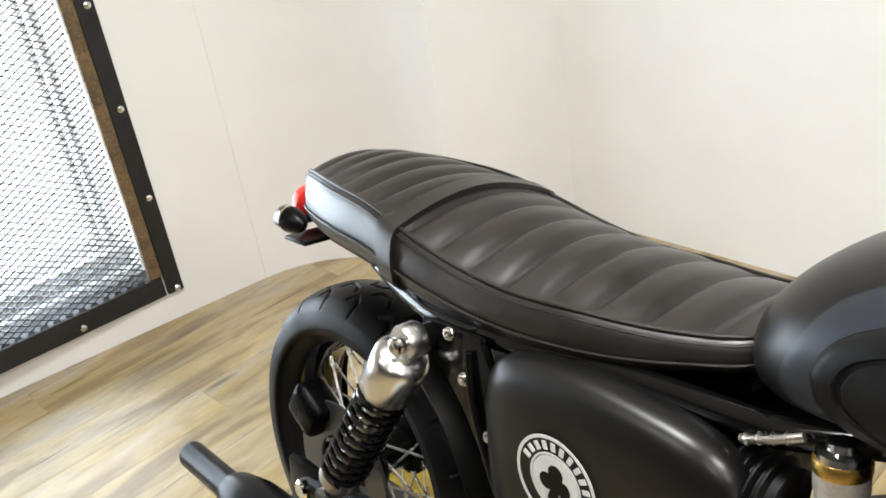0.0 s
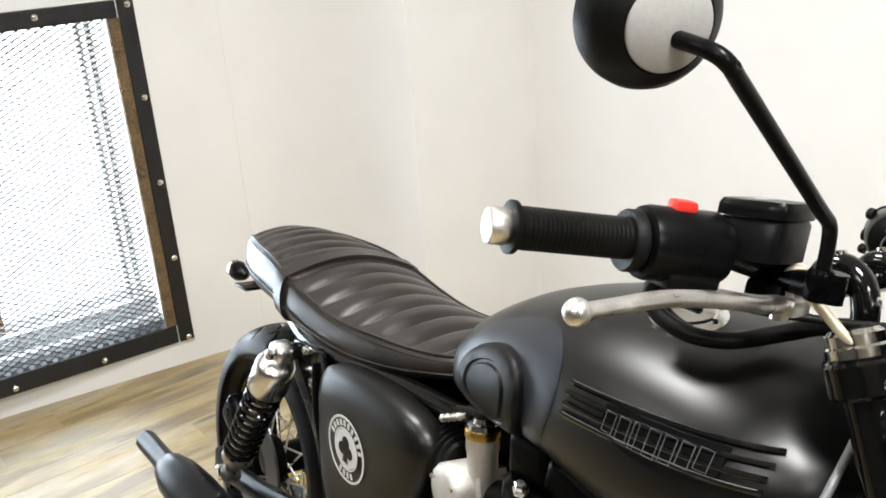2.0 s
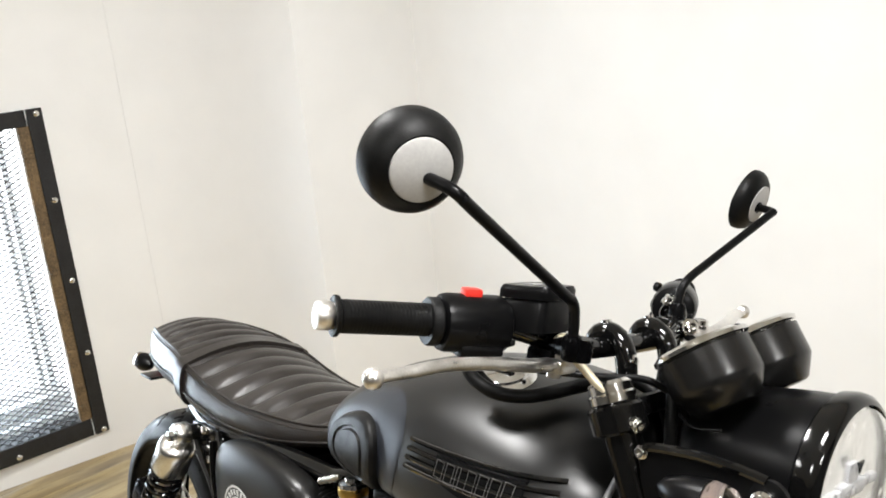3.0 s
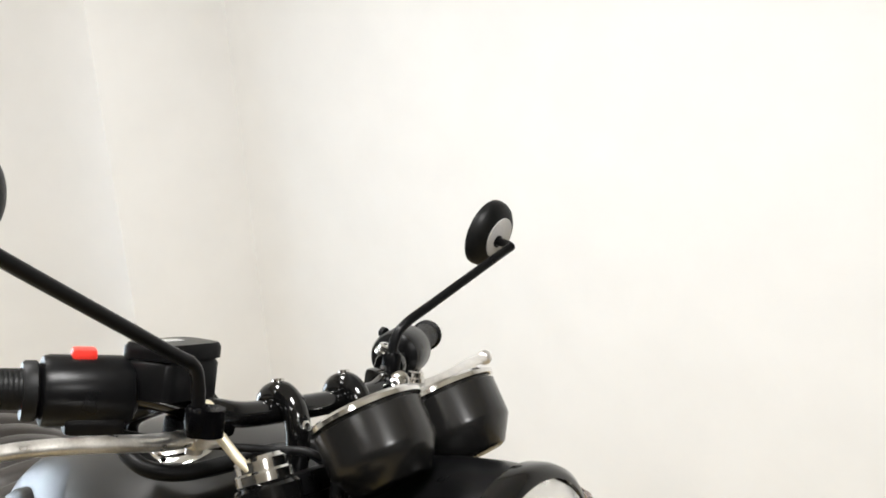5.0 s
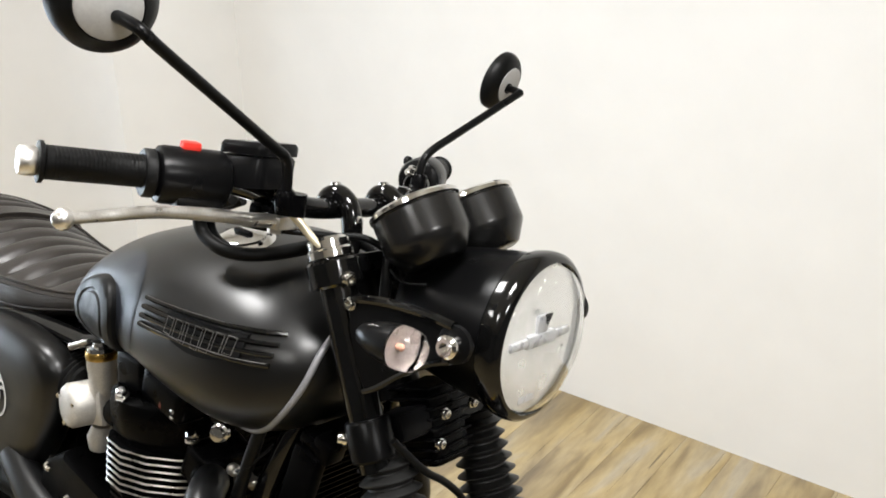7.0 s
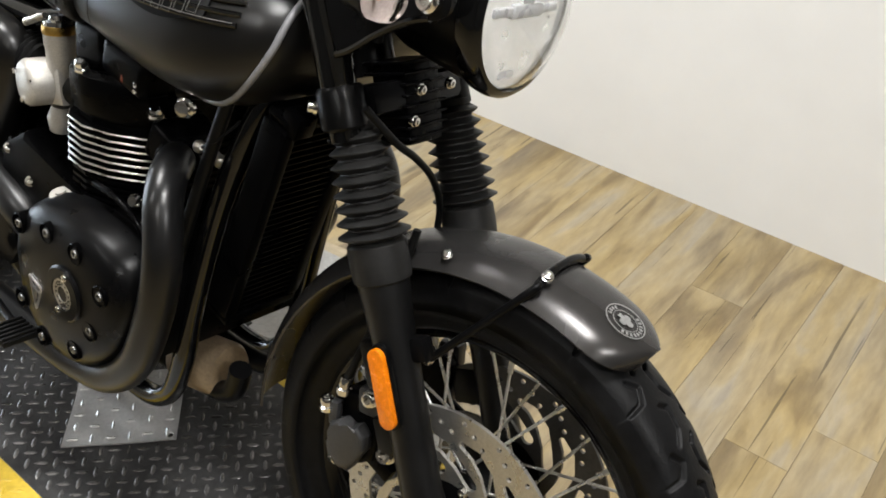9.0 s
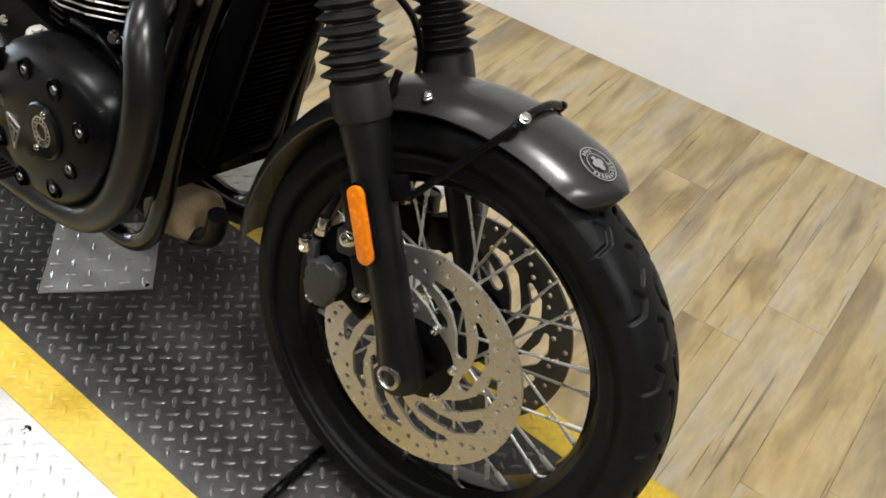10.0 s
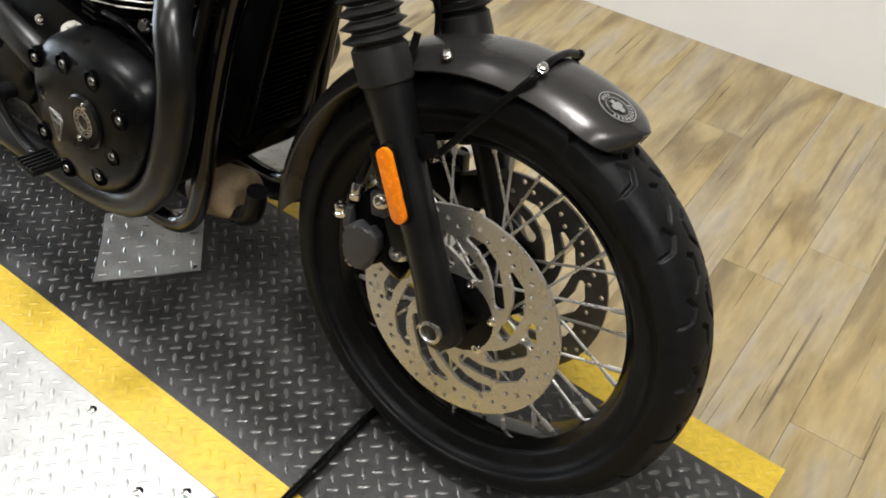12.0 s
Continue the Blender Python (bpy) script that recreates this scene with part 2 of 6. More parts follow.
XF = WX + 0.002
frame_bar("window_frame", 0.318, 0.372, -0.187, 1.095, XF - 0.02, XF + 0.012, frame_steel)
frame_bar("window_frame", -1.36, -1.30, -0.187, 1.095, XF - 0.10, XF - 0.07, frame_steel)
frame_bar("window_frame", -1.30, 0.312, -0.187, -0.117, XF - 0.09, XF + 0.009, frame_steel)
frame_bar("window_frame", -1.30, 0.312, 1.037, 1.095, XF - 0.09, XF + 0.009, frame_steel)
frame_bar("edge_strip", 0.278, 0.318, -0.117, 1.037, XF - 0.02, XF + 0.006, rusty, "rust-brown inner edge strip with weld marks")
for wz in (0.93, 0.80, 0.62, 0.49, 0.33, 0.17, 0.03, -0.06):
    bm = bmesh.new()
    rbox(bm, (XF + 0.005, 0.294 + 0.006 * math.sin(wz * 40), wz), (0.012, 0.03, 0.022), 0.005)
    part("weld", bm, rusty, window)
for by, bz in ((0.350, 1.077), (0.350, 0.758), (0.350, 0.447), (0.350, 0.153), (0.350, -0.174), (0.031, -0.165), (-0.28, -0.165), (-0.6, -0.165), (-0.95, -0.165), (0.05, 1.07), (-0.3, 1.07), (-0.65, 1.07)):
    bm = bmesh.new()
    lathe(bm, [(0.011, 0), (0.011, 0.004), (0.007, 0.008), (0.002, 0.009)], (XF + (0.011 if by > 0.3 else 0.008), by, bz), (1, 0, 0), 10)
    part("bolt", bm, chrome, window)
# expanded metal: rows of zigzag strands
bm = bmesh.new()
DW, DH = 0.040, 0.0105
ny, nz = int(1.56 / DW), int(1.17 / DH)
for k in range(nz + 1):
    z0 = -0.122 + k * DH
    pts = []
    for i in range(2 * ny + 1):
        up = (i % 2) ^ (k % 2)
        pts.append(Vector((XF - 0.014, -1.29 + i * DW / 2, z0 + up * DH)))
    quads = [[bm.verts.new(p + Vector((dx, 0, dz))) for p in pts] for dx, dz in ((0.003, -0.0019), (0.003, 0.0019), (-0.003, 0.0019), (-0.003, -0.0019))]
    for i in range(len(pts) - 1):
        for a in range(4):
            b = (a + 1) % 4
            bm.faces.new((quads[a][i], quads[a][i + 1], quads[b][i + 1], quads[b][i]))
part("mesh_panel", bm, frame_steel, window, "black expanded metal mesh", smooth=False, kind="stuff")
# the real window behind: sill, posts, and the street's white light
for name, y0, y1, z0, z1, x0, x1, mat in (("window_sill", -1.3, 0.3, -0.075, -0.035, -2.04, -1.90, white_frame), ("window_post", 0.215, 0.228, -0.035, 1.04, -1.99, -1.95, white_frame), ("window_post", 0.248, 0.262, -0.035, 1.04, -1.97, -1.93, white_frame), ("wooden_post", -0.322, -0.244, -0.035, 1.04, -2.02, -1.95, surface("orange_brown_wood", (0.36, 0.17, 0.07), 0.6, 0, 0.25, 12)), ("ledge", -1.3, 0.3, -0.13, -0.1, -2.02, -1.86, white_frame)):
    frame_bar(name, y0, y1, z0, z1, x0, x1, mat)
glow = bpy.data.materials.new("bright_outdoors")
gt, gb = nodes_of(glow)
gb.inputs["Base Color"].default_value = (0.8, 0.8, 0.8, 1)
gb.inputs["Emission Color"].default_value = (0.93, 0.97, 1.0, 1)
gb.inputs["Emission Strength"].default_value = 2.2
slab("backdrop", [(-2.6, -2.4), (-2.55, -2.4), (-2.55, 1.2), (-2.6, 1.2)], -0.6, 2.2, glow)

# ---- floor planks ----
PLANK_TURN = math.atan(0.081)


def plank_material():
    m = MATS["plank"] = bpy.data.materials.new("vinyl_wood_plank")
    t, b = nodes_of(m)
    info, geo = t.nodes.new("ShaderNodeObjectInfo"), t.nodes.new("ShaderNodeNewGeometry")
    off = t.nodes.new("ShaderNodeVectorMath")
    off.operation = "MULTIPLY_ADD"
    off.inputs[0].default_value = (1, 1, 1)
    comb = t.nodes.new("ShaderNodeCombineXYZ")
    mul = t.nodes.new("ShaderNodeMath")
    mul.operation, mul.inputs[1].default_value = "MULTIPLY", 37.0
    t.links.new(info.outputs["Random"], mul.inputs[0])
    for k in "XYZ":
        t.links.new(mul.outputs[0], comb.inputs[k])
    turn = t.nodes.new("ShaderNodeVectorRotate")
    turn.rotation_type = "Z_AXIS"
    turn.inputs["Angle"].default_value = -PLANK_TURN
    t.links.new(geo.outputs["Position"], turn.inputs["Vector"])
    t.links.new(turn.outputs[0], off.inputs[0])
    off.inputs[1].default_value = (7.0, 1.4, 1)
    t.links.new(comb.outputs[0], off.inputs[2])
    grain, fine, blot = (t.nodes.new("ShaderNodeTexNoise") for _ in range(3))
    grain.inputs["Scale"].default_value, grain.inputs["Detail"].default_value, grain.inputs["Distortion"].default_value = 1.5, 5, 0.7
    fine.inputs["Scale"].default_value, fine.inputs["Detail"].default_value, fine.inputs["Roughness"].default_value = 8, 8, 0.65
    for n in (grain, fine):
        t.links.new(off.outputs[0], n.inputs["Vector"])
    blot.inputs["Scale"].default_value, blot.inputs["Detail"].default_value = 1.1, 5
    t.links.new(off.outputs[0], blot.inputs["Vector"])
    ramp = t.nodes.new("ShaderNodeValToRGB")
    e = ramp.color_ramp.elements
    e[0].position, e[0].color = 0.27, (0.200, 0.148, 0.083, 1)
    e[1].position, e[1].color = 0.74, (0.40, 0.345, 0.255, 1)
    for q, c in ((0.40, (0.290, 0.222, 0.122, 1)), (0.48, (0.395, 0.308, 0.168, 1)), (0.58, (0.440, 0.350, 0.200, 1)), (0.66, (0.41, 0.35, 0.25, 1))):
        e.new(q).color = c
    t.links.new(grain.outputs["Fac"], ramp.inputs[0])
    mix = t.nodes.new("ShaderNodeMix")
    mix.data_type, mix.blend_type = "RGBA", "MULTIPLY"
    mix.inputs["Factor"].default_value = 0.9
    r2 = t.nodes.new("ShaderNodeMapRange")
    r2.inputs["From Min"].default_value, r2.inputs["From Max"].default_value = 0.3, 0.65
    r2.inputs["To Min"].default_value, r2.inputs["To Max"].default_value = 0.80, 1.06
    t.links.new(fine.outputs["Fac"], r2.inputs["Value"])
    t.links.new(ramp.outputs["Color"], mix.inputs[6])
    t.links.new(r2.outputs[0], mix.inputs[7])
    tone = t.nodes.new("ShaderNodeHueSaturation")
    tr = t.nodes.new("ShaderNodeMapRange")
    tr.inputs["To Min"].default_value, tr.inputs["To Max"].default_value = 0.95, 1.05
    t.links.new(info.outputs["Random"], tr.inputs["Value"])
    t.links.new(tr.outputs[0], tone.inputs["Value"])
    sr = t.nodes.new("ShaderNodeMapRange")
    sr.inputs["From Min"].default_value, sr.inputs["From Max"].default_value = 0.35, 0.65
    sr.inputs["To Min"].default_value, sr.inputs["To Max"].default_value = 0.85, 1.15
    t.links.new(blot.outputs["Fac"], sr.inputs["Value"])
    t.links.new(sr.outputs[0], tone.inputs["Saturation"])
    # short dark cracks along the grain, and a knot here and there
    crack, stretch = t.nodes.new("ShaderNodeTexNoise"), t.nodes.new("ShaderNodeVectorMath")
    stretch.operation = "MULTIPLY"
    stretch.inputs[1].default_value = (7.0, 0.75, 1)
    t.links.new(off.outputs[0], stretch.inputs[0])
    t.links.new(stretch.outputs[0], crack.inputs["Vector"])
    crack.inputs["Scale"].default_value, crack.inputs["Detail"].default_value, crack.inputs["Distortion"].default_value = 2.0, 4, 0.5
    knot = t.nodes.new("ShaderNodeTexVoronoi")
    knot.inputs["Scale"].default_value = 1.1
    t.links.new(off.outputs[0], knot.inputs["Vector"])
    dark = mix.outputs[2]
    for source, lo, hi, floor_ in ((crack.outputs["Fac"], 0.655, 0.685, 0.42), (knot.outputs["Distance"], 0.12, 0.03, 0.4), (blot.outputs["Fac"], 0.45, 0.33, 0.84)):
        q = t.nodes.new("ShaderNodeMapRange")
        q.inputs["From Min"].default_value, q.inputs["From Max"].default_value = lo, hi
        q.inputs["To Min"].default_value, q.inputs["To Max"].default_value = 1.0, floor_
        t.links.new(source, q.inputs["Value"])
        sc = t.nodes.new("ShaderNodeVectorMath")
        sc.operation = "SCALE"
        t.links.new(dark, sc.inputs[0])
        t.links.new(q.outputs[0], sc.inputs["Scale"])
        dark = sc.outputs[0]
    t.links.new(dark, tone.inputs["Color"])
    t.links.new(tone.outputs[0], b.inputs["Base Color"])
    b.inputs["Roughness"].default_value = 0.38
    bp = t.nodes.new("ShaderNodeBump")
    bp.inputs["Strength"].default_value, bp.inputs["Distance"].default_value = 0.15, 0.002
    t.links.new(fine.outputs["Fac"], bp.inputs["Height"])
    t.links.new(bp.outputs["Normal"], b.inputs["Normal"])
    return m


def lay_planks():
    PW, PL = 0.150, 1.22
    mat = plank_material()
    bm = bmesh.new()
    rbox(bm, (0, 0, -0.004), (PW - 0.0007, PL - 0.0007, 0.008), 0.0005, seg=1)
    me = bpy.data.meshes.new("plank")
    bm.to_mesh(me)
    bm.free()
    me.materials.append(mat)
    rnd = random.Random(5)
    lie = pose(1.802, 0.640, ZF, 0, 0, math.degrees(PLANK_TURN))
    wall_v = (wall_y(1.802) - 0.640) * math.cos(PLANK_TURN) + 0.03
    for i in range(-28, 24):
        u = (i + 0.5) * PW
        v = -4.52 - (rnd.uniform(0.0, PL) if i else PL - 0.864)
        while v < wall_v:
            # the first and last plank of a row are cut off under the walls
            lo, hi = max(v, -4.52), min(v + PL, wall_v)
            mid = lie @ Vector((u, (lo + hi) / 2, 0))
            if hi - lo > 0.01 and -2.1 < mid.x < 5.08:
                ob = new("plank", me)
                ob.parent = floor
                ob.matrix_basis = lie @ pose(u, (lo + hi) / 2, 0) @ Matrix.Diagonal((1, (hi - lo) / PL, 1, 1))
            v += PL


# ---- the turntable with its runway ----
tread_alloy = surface("aluminium_tread_plate", (0.46, 0.458, 0.45), 0.45, 0.55, 0.12, 20, 0.08, 300)
tread_black = surface("black_tread_plate", (0.030, 0.0295, 0.0295), 0.38, 0.0, 0.45, 9, 0.15, 260, rvary=0.1, spec=0.45)
# raised lenses lighter than the deck: wear, plus their highlights put into the colour
tread_worn_glint = surface("worn_glinting_black_tread", (0.095, 0.092, 0.088), 0.28, 0.25, 0.5, 14, 0.1, 260, rvary=0.1)
tread_yellow = surface("yellow_painted_tread_plate", (0.56, 0.385, 0.03), 0.42, 0.0, 0.18, 12, 0.12, 200)
beige = surface("beige_laminate_edge", (0.42, 0.35, 0.24), 0.5, 0.0, 0.2, 6, 0.05, 100)
turntable = thing("display_turntable", "round aluminium tread-plate turntable with a black and yellow runway", "turntable", pose(0.73, -0.02, ZF))
TC, TR = Vector((0.73, -0.02)), 0.583
SD, SN = Vector((math.cos(0.044), math.sin(0.044))), Vector((-math.sin(0.044), math.cos(0.044)))


def runway_pt(u, v):
    p = Vector((1.45, 0)) + SD * u + SN * v
    return (p.x, p.y)


def local(bm):
    bm.transform(pose(-0.73, 0.02, -ZF))
    return bm


def disc_part(name, r, z0, z1, mat, label=""):
    bm = bmesh.new()
    lathe(bm, [(r - 0.002, z0), (r, z0 + 0.002), (r, z1 - 0.002), (r - 0.002, z1)], (TC.x, TC.y, 0), (0, 0, 1), 128)
    return part(name, local(bm), mat, turntable, label)


disc_part("plinth", 0.66, ZF, -0.046, beige, "beige laminate plinth")
disc_part("rim_board", 0.606, -0.042, -0.010, beige, "beige laminate rim")
disc_part("tread_plate", TR, -0.010, -0.003, tread_alloy, "silver aluminium tread plate with screws")
U0, U1 = -1.86, 0.432
for name, v0, v1, mat, lab in (("runway_deck", -0.2095, 0.2275, tread_black, "black tread-plate runway"), ("edge_stripe", -0.288, -0.2105, tread_yellow, "yellow painted stripe"), ("edge_stripe", 0.2285, 0.294, tread_yellow, "yellow painted stripe")):
    bm = bmesh.new()
    pts = [runway_pt(U0, v0), runway_pt(U1, v0), runway_pt(U1, v1), runway_pt(U0, v1)]
    lo, hi = [bm.verts.new((*p, -0.0028)) for p in pts], [bm.verts.new((*p, 0.0)) for p in pts]
    bm.faces.new(lo[::-1]), bm.faces.new(hi)
    for i in range(4):
        bm.faces.new((lo[i], lo[(i + 1) % 4], hi[(i + 1) % 4], hi[i]))
    part(name, local(bm), mat, turntable, lab, smooth=False)
# the runway's steel tray below, where it juts out over the floor
bm = bmesh.new()
pts = [runway_pt(U0, -0.286), runway_pt(U1 - 0.002, -0.286), runway_pt(U1 - 0.002, 0.292), runway_pt(U0, 0.292)]
lo, hi = [bm.verts.new((*p, -0.028)) for p in pts], [bm.verts.new((*p, -0.0095)) for p in pts]
bm.faces.new(lo[::-1]), bm.faces.new(hi)
for i in range(4):
    bm.faces.new((lo[i], lo[(i + 1) % 4], hi[(i + 1) % 4], hi[i]))
part("runway_tray", local(bm), engine_black, turntable, smooth=False)


def lens(verts, faces, x, y, z, a, L=0.0122, Wd=0.0034, h=0.0020):
    """One raised lens of a tread plate."""
    c, s = math.cos(a), math.sin(a)
    i = len(verts)
    for u, v, w in ((-L, 0, 0), (-L * 0.45, -Wd, 0), (L * 0.45, -Wd, 0), (L, 0, 0), (L * 0.45, Wd, 0), (-L * 0.45, Wd, 0), (-L * 0.5, 0, h), (L * 0.5, 0, h)):
        verts.append((x + c * u - s * v, y + s * u + c * v, z + w))
    faces += [(i, i + 1, i + 6), (i + 1, i + 2, i + 7, i + 6), (i + 2, i + 3, i + 7), (i + 3, i + 4, i + 7), (i + 4, i + 5, i + 6, i + 7), (i + 5, i, i + 6)]


def lens_field(name, inside, z, mat, box, step, turn, parent, m):
    verts, faces = [], []
    c, s = math.cos(turn), math.sin(turn)
    n = int(max(box[2] - box[0], box[3] - box[1]) / step) + 4
    cx, cy = (box[0] + box[2]) / 2, (box[1] + box[3]) / 2
    for i in range(-n, n):
        for j in range(-n, n):
            x, y = cx + step * (c * i - s * j), cy + step * (s * i + c * j)
            if inside(x, y):
                lens(verts, faces, x, y, z, turn + (math.pi / 2 if (i + j) % 2 else 0))
    me = bpy.data.meshes.new(name)
    me.from_pydata([m @ Vector(v) for v in verts], [], faces)
    me.materials.append(mat)
    me.polygons.foreach_set("use_smooth", [True] * len(me.polygons))
    ob = new(name, me)
    ob.parent = parent
    return tagged(ob, kind="stuff")


def uv_of(x, y):
    d = Vector((x - 1.45, y))
    return d.dot(SD), d.dot(SN)


def on_runway(v0, v1):
    return lambda x, y: U0 + 0.012 < uv_of(x, y)[0] < U1 - 0.012 and v0 < uv_of(x, y)[1] < v1


TT = pose(-0.73, 0.02, -ZF)
TURN = 0.044 + math.pi / 4
lens_field("tread_pattern", on_runway(-0.2, 0.218), 0.0, tread_worn_glint, (-0.7, -0.35, 1.95, 0.4), 0.0235, TURN, turntable, TT)
lens_field("tread_pattern", on_runway(-0.279, -0.219), 0.0, tread_yellow, (-0.7, -0.4, 1.95, 0.0), 0.0235, TURN, turntable, TT)
lens_field("tread_pattern", on_runway(0.237, 0.286), 0.0, tread_yellow, (-0.7, 0.1, 1.95, 0.45), 0.0235, TURN, turntable, TT)
lens_field("tread_pattern", lambda x, y: (x - TC.x) ** 2 + (y - TC.y) ** 2 < 0.568 ** 2 and not -0.3 < uv_of(x, y)[1] < 0.306, -0.003, tread_alloy, (0.1, -0.62, 1.35, 0.6), 0.0235, TURN, turntable, TT)
for a in range(0, 360, 24):
    sx, sy = TC.x + 0.545 * math.cos(radians(a + 8)), TC.y + 0.545 * math.sin(radians(a + 8))
    if not -0.3 < uv_of(sx, sy)[1] < 0.306:
        bm = bmesh.new()
        lathe(bm, [(0.008, 0), (0.008, 0.002), (0.005, 0.0035), (0.002, 0.0035), (0.0018, 0.0015)], (sx, sy, -0.003), (0, 0, 1), 12)
        part("screw", local(bm), chrome, turntable)
for sx, sy in ((0.968, -0.329), (1.203, -0.324)):
    bm = bmesh.new()
    lathe(bm, [(0.008, 0), (0.008, 0.002), (0.005, 0.0035), (0.002, 0.0035), (0.0018, 0.0015)], (sx, sy, -0.003), (0, 0, 1), 12)
    part("screw", local(bm), chrome, turntable)

# a bent scrap of tread plate under the side stand
stand_plate = thing("tread_plate_pad", "small bent silver tread-plate pad lying on the black runway", "plate", pose(0.73, -0.03, 0.002))
c0, c1, c2, c3 = Vector((0.731, -0.164)), Vector((0.857, -0.017)), Vector((0.719, 0.103)), Vector((0.606, -0.047))
bm = bmesh.new()
rows = []
N = 14
for i in range(N + 1):
    a, b = c0.lerp(c3, i / N), c1.lerp(c2, i / N)
    row = []
    for j in range(N + 1):
        p = a.lerp(b, j / N)
        s = (j / N) - (1 - i / N) * 0.95
        row.append((p.x - 0.73, p.y + 0.03, 0.001 + 0.012 * math.exp(-(s / 0.22) ** 2) * (0.3 + 0.7 * min(1, 4 * i / N * (1 - 0.5 * i / N)))))
    rows.append(row)
tops = [[bm.verts.new((x, y, z + 0.003)) for x, y, z in r] for r in rows]
lows = [[bm.verts.new((x, y, z)) for x, y, z in r] for r in rows]
for i in range(N):
    for j in range(N):
        bm.faces.new((tops[i][j], tops[i][j + 1], tops[i + 1][j + 1], tops[i + 1][j]))
        bm.faces.new((lows[i][j], lows[i + 1][j], lows[i + 1][j + 1], lows[i][j + 1]))
for k in range(N):
    for g in ((tops[0], lows[0]), (tops[N], lows[N])):
        bm.faces.new((g[0][k], g[1][k], g[1][k + 1], g[0][k + 1]))
    for j in (0, N):
        bm.faces.new((tops[k][j], tops[k + 1][j], lows[k + 1][j], lows[k][j]))
part("pad", bm, tread_alloy, stand_plate)
verts, faces = [], []
for i in range(6):
    for j in range(6):
        a, b = c0.lerp(c3, (i + 0.5) / 6), c1.lerp(c2, (i + 0.5) / 6)
        p = a.lerp(b, (j + 0.5) / 6)
        s = ((j + 0.5) / 6) - (1 - (i + 0.5) / 6) * 0.95
        q = (i + 0.5) / 6
        lens(verts, faces, p.x - 0.73, p.y + 0.03, 0.0042 + 0.012 * math.exp(-(s / 0.22) ** 2) * (0.3 + 0.7 * min(1, 4 * q * (1 - 0.5 * q))), 0.9 + (math.pi / 2 if (i + j) % 2 else 0), 0.011, 0.0035, 0.002)
me = bpy.data.meshes.new("tread_pattern")
me.from_pydata(verts, [], faces)
me.materials.append(tread_alloy)
ob = new("tread_pattern", me)
ob.parent = stand_plate
tagged(ob, kind="stuff")
for p in (c1.lerp(c3, 0.06), c3.lerp(c1, 0.07)):
    bm = bmesh.new()
    lathe(bm, [(0.007, 0), (0.007, 0.003), (0.004, 0.005)], (p.x - 0.73, p.y + 0.03, 0.005), (0, 0, 1), 10)
    part("screw", bm, chrome, stand_plate)

# a ribbed black cable from under the tyre over the runway's edge
cable = thing("cable", "ribbed black cable lying across the runway's yellow edge", "cable", pose(1.33, -0.15, 0.0))
bm = bmesh.new()
tube(bm, [(1.312, 0.06, 0.012), (1.318, -0.037, 0.0115), (1.326, -0.17, 0.0115), (1.334, -0.278, 0.0125), (1.3345, -0.293, 0.009), (1.335, -0.304, -0.006), (1.336, -0.308, -0.028)], 0.0075, 10, 8)
bm.transform(pose(-1.33, 0.15, 0))
part("sleeve", bm, gloss_black, cable)
for k in range(7):
    s = 0.08 + 0.13 * k
    p, q = Vector((1.318, -0.037, 0.0115)), Vector((1.333, -0.28, 0.0125))
    bm = bmesh.new()
    lathe(bm, [(0.0075, -0.002), (0.0092, -0.001), (0.0092, 0.001), (0.0075, 0.002)], p.lerp(q, s), q - p, 10)
    bm.transform(pose(-1.33, 0.15, 0))
    part("rib", bm, gloss_black, cable)

# ---- the motorcycle: built upright, x ahead, then leaned on its side stand ----
LEAN, STEER, RAKE = 0.18, 0.085, radians(25.5)
bike = thing("motorcycle", "matt black retro roadster motorcycle parked leaning on its side stand", "motorcycle", Matrix.Rotation(-LEAN, 4, "X"))
FRONT = Matrix.Translation((1.555, 0, 0)) @ Matrix.Rotation(STEER, 4, Vector((-math.sin(RAKE), 0, math.cos(RAKE)))) @ Matrix.Translation((-1.555, 0, 0))
BARS = FRONT @ Matrix.Translation((1.07, 0, 1.02)) @ Matrix.Rotation(0.045, 4, "Z") @ Matrix.Rotation(-0.06, 4, "X") @ Matrix.Translation((-1.07, 0, -1.02))
FA, FR = Vector((1.45, 0, 0.318)), Vector((-math.sin(RAKE), 0, math.cos(RAKE)))
RA = Vector((-0.092, 0, 0.262))


def table(rows, x):
    """Reads a table of rows (x, values...) at x, smoothly."""
    if x <= rows[0][0]:
        return rows[0][1:]
    for a, b in zip(rows, rows[1:]):
        if x <= b[0]:
            s = (x - a[0]) / (b[0] - a[0])
            i = rows.index(a)
            p, q = rows[max(i - 1, 0)], rows[min(i + 2, len(rows) - 1)]
            out = []
            for k in range(1, len(a)):
                ma = (b[k] - p[k]) / (b[0] - p[0]) * (b[0] - a[0])
                mb = (q[k] - a[k]) / (q[0] - a[0]) * (b[0] - a[0])
                out.append((2 * s ** 3 - 3 * s * s + 1) * a[k] + (s ** 3 - 2 * s * s + s) * ma + (3 * s * s - 2 * s ** 3) * b[k] + (s ** 3 - s * s) * mb)
            return out
    return rows[-1][1:]


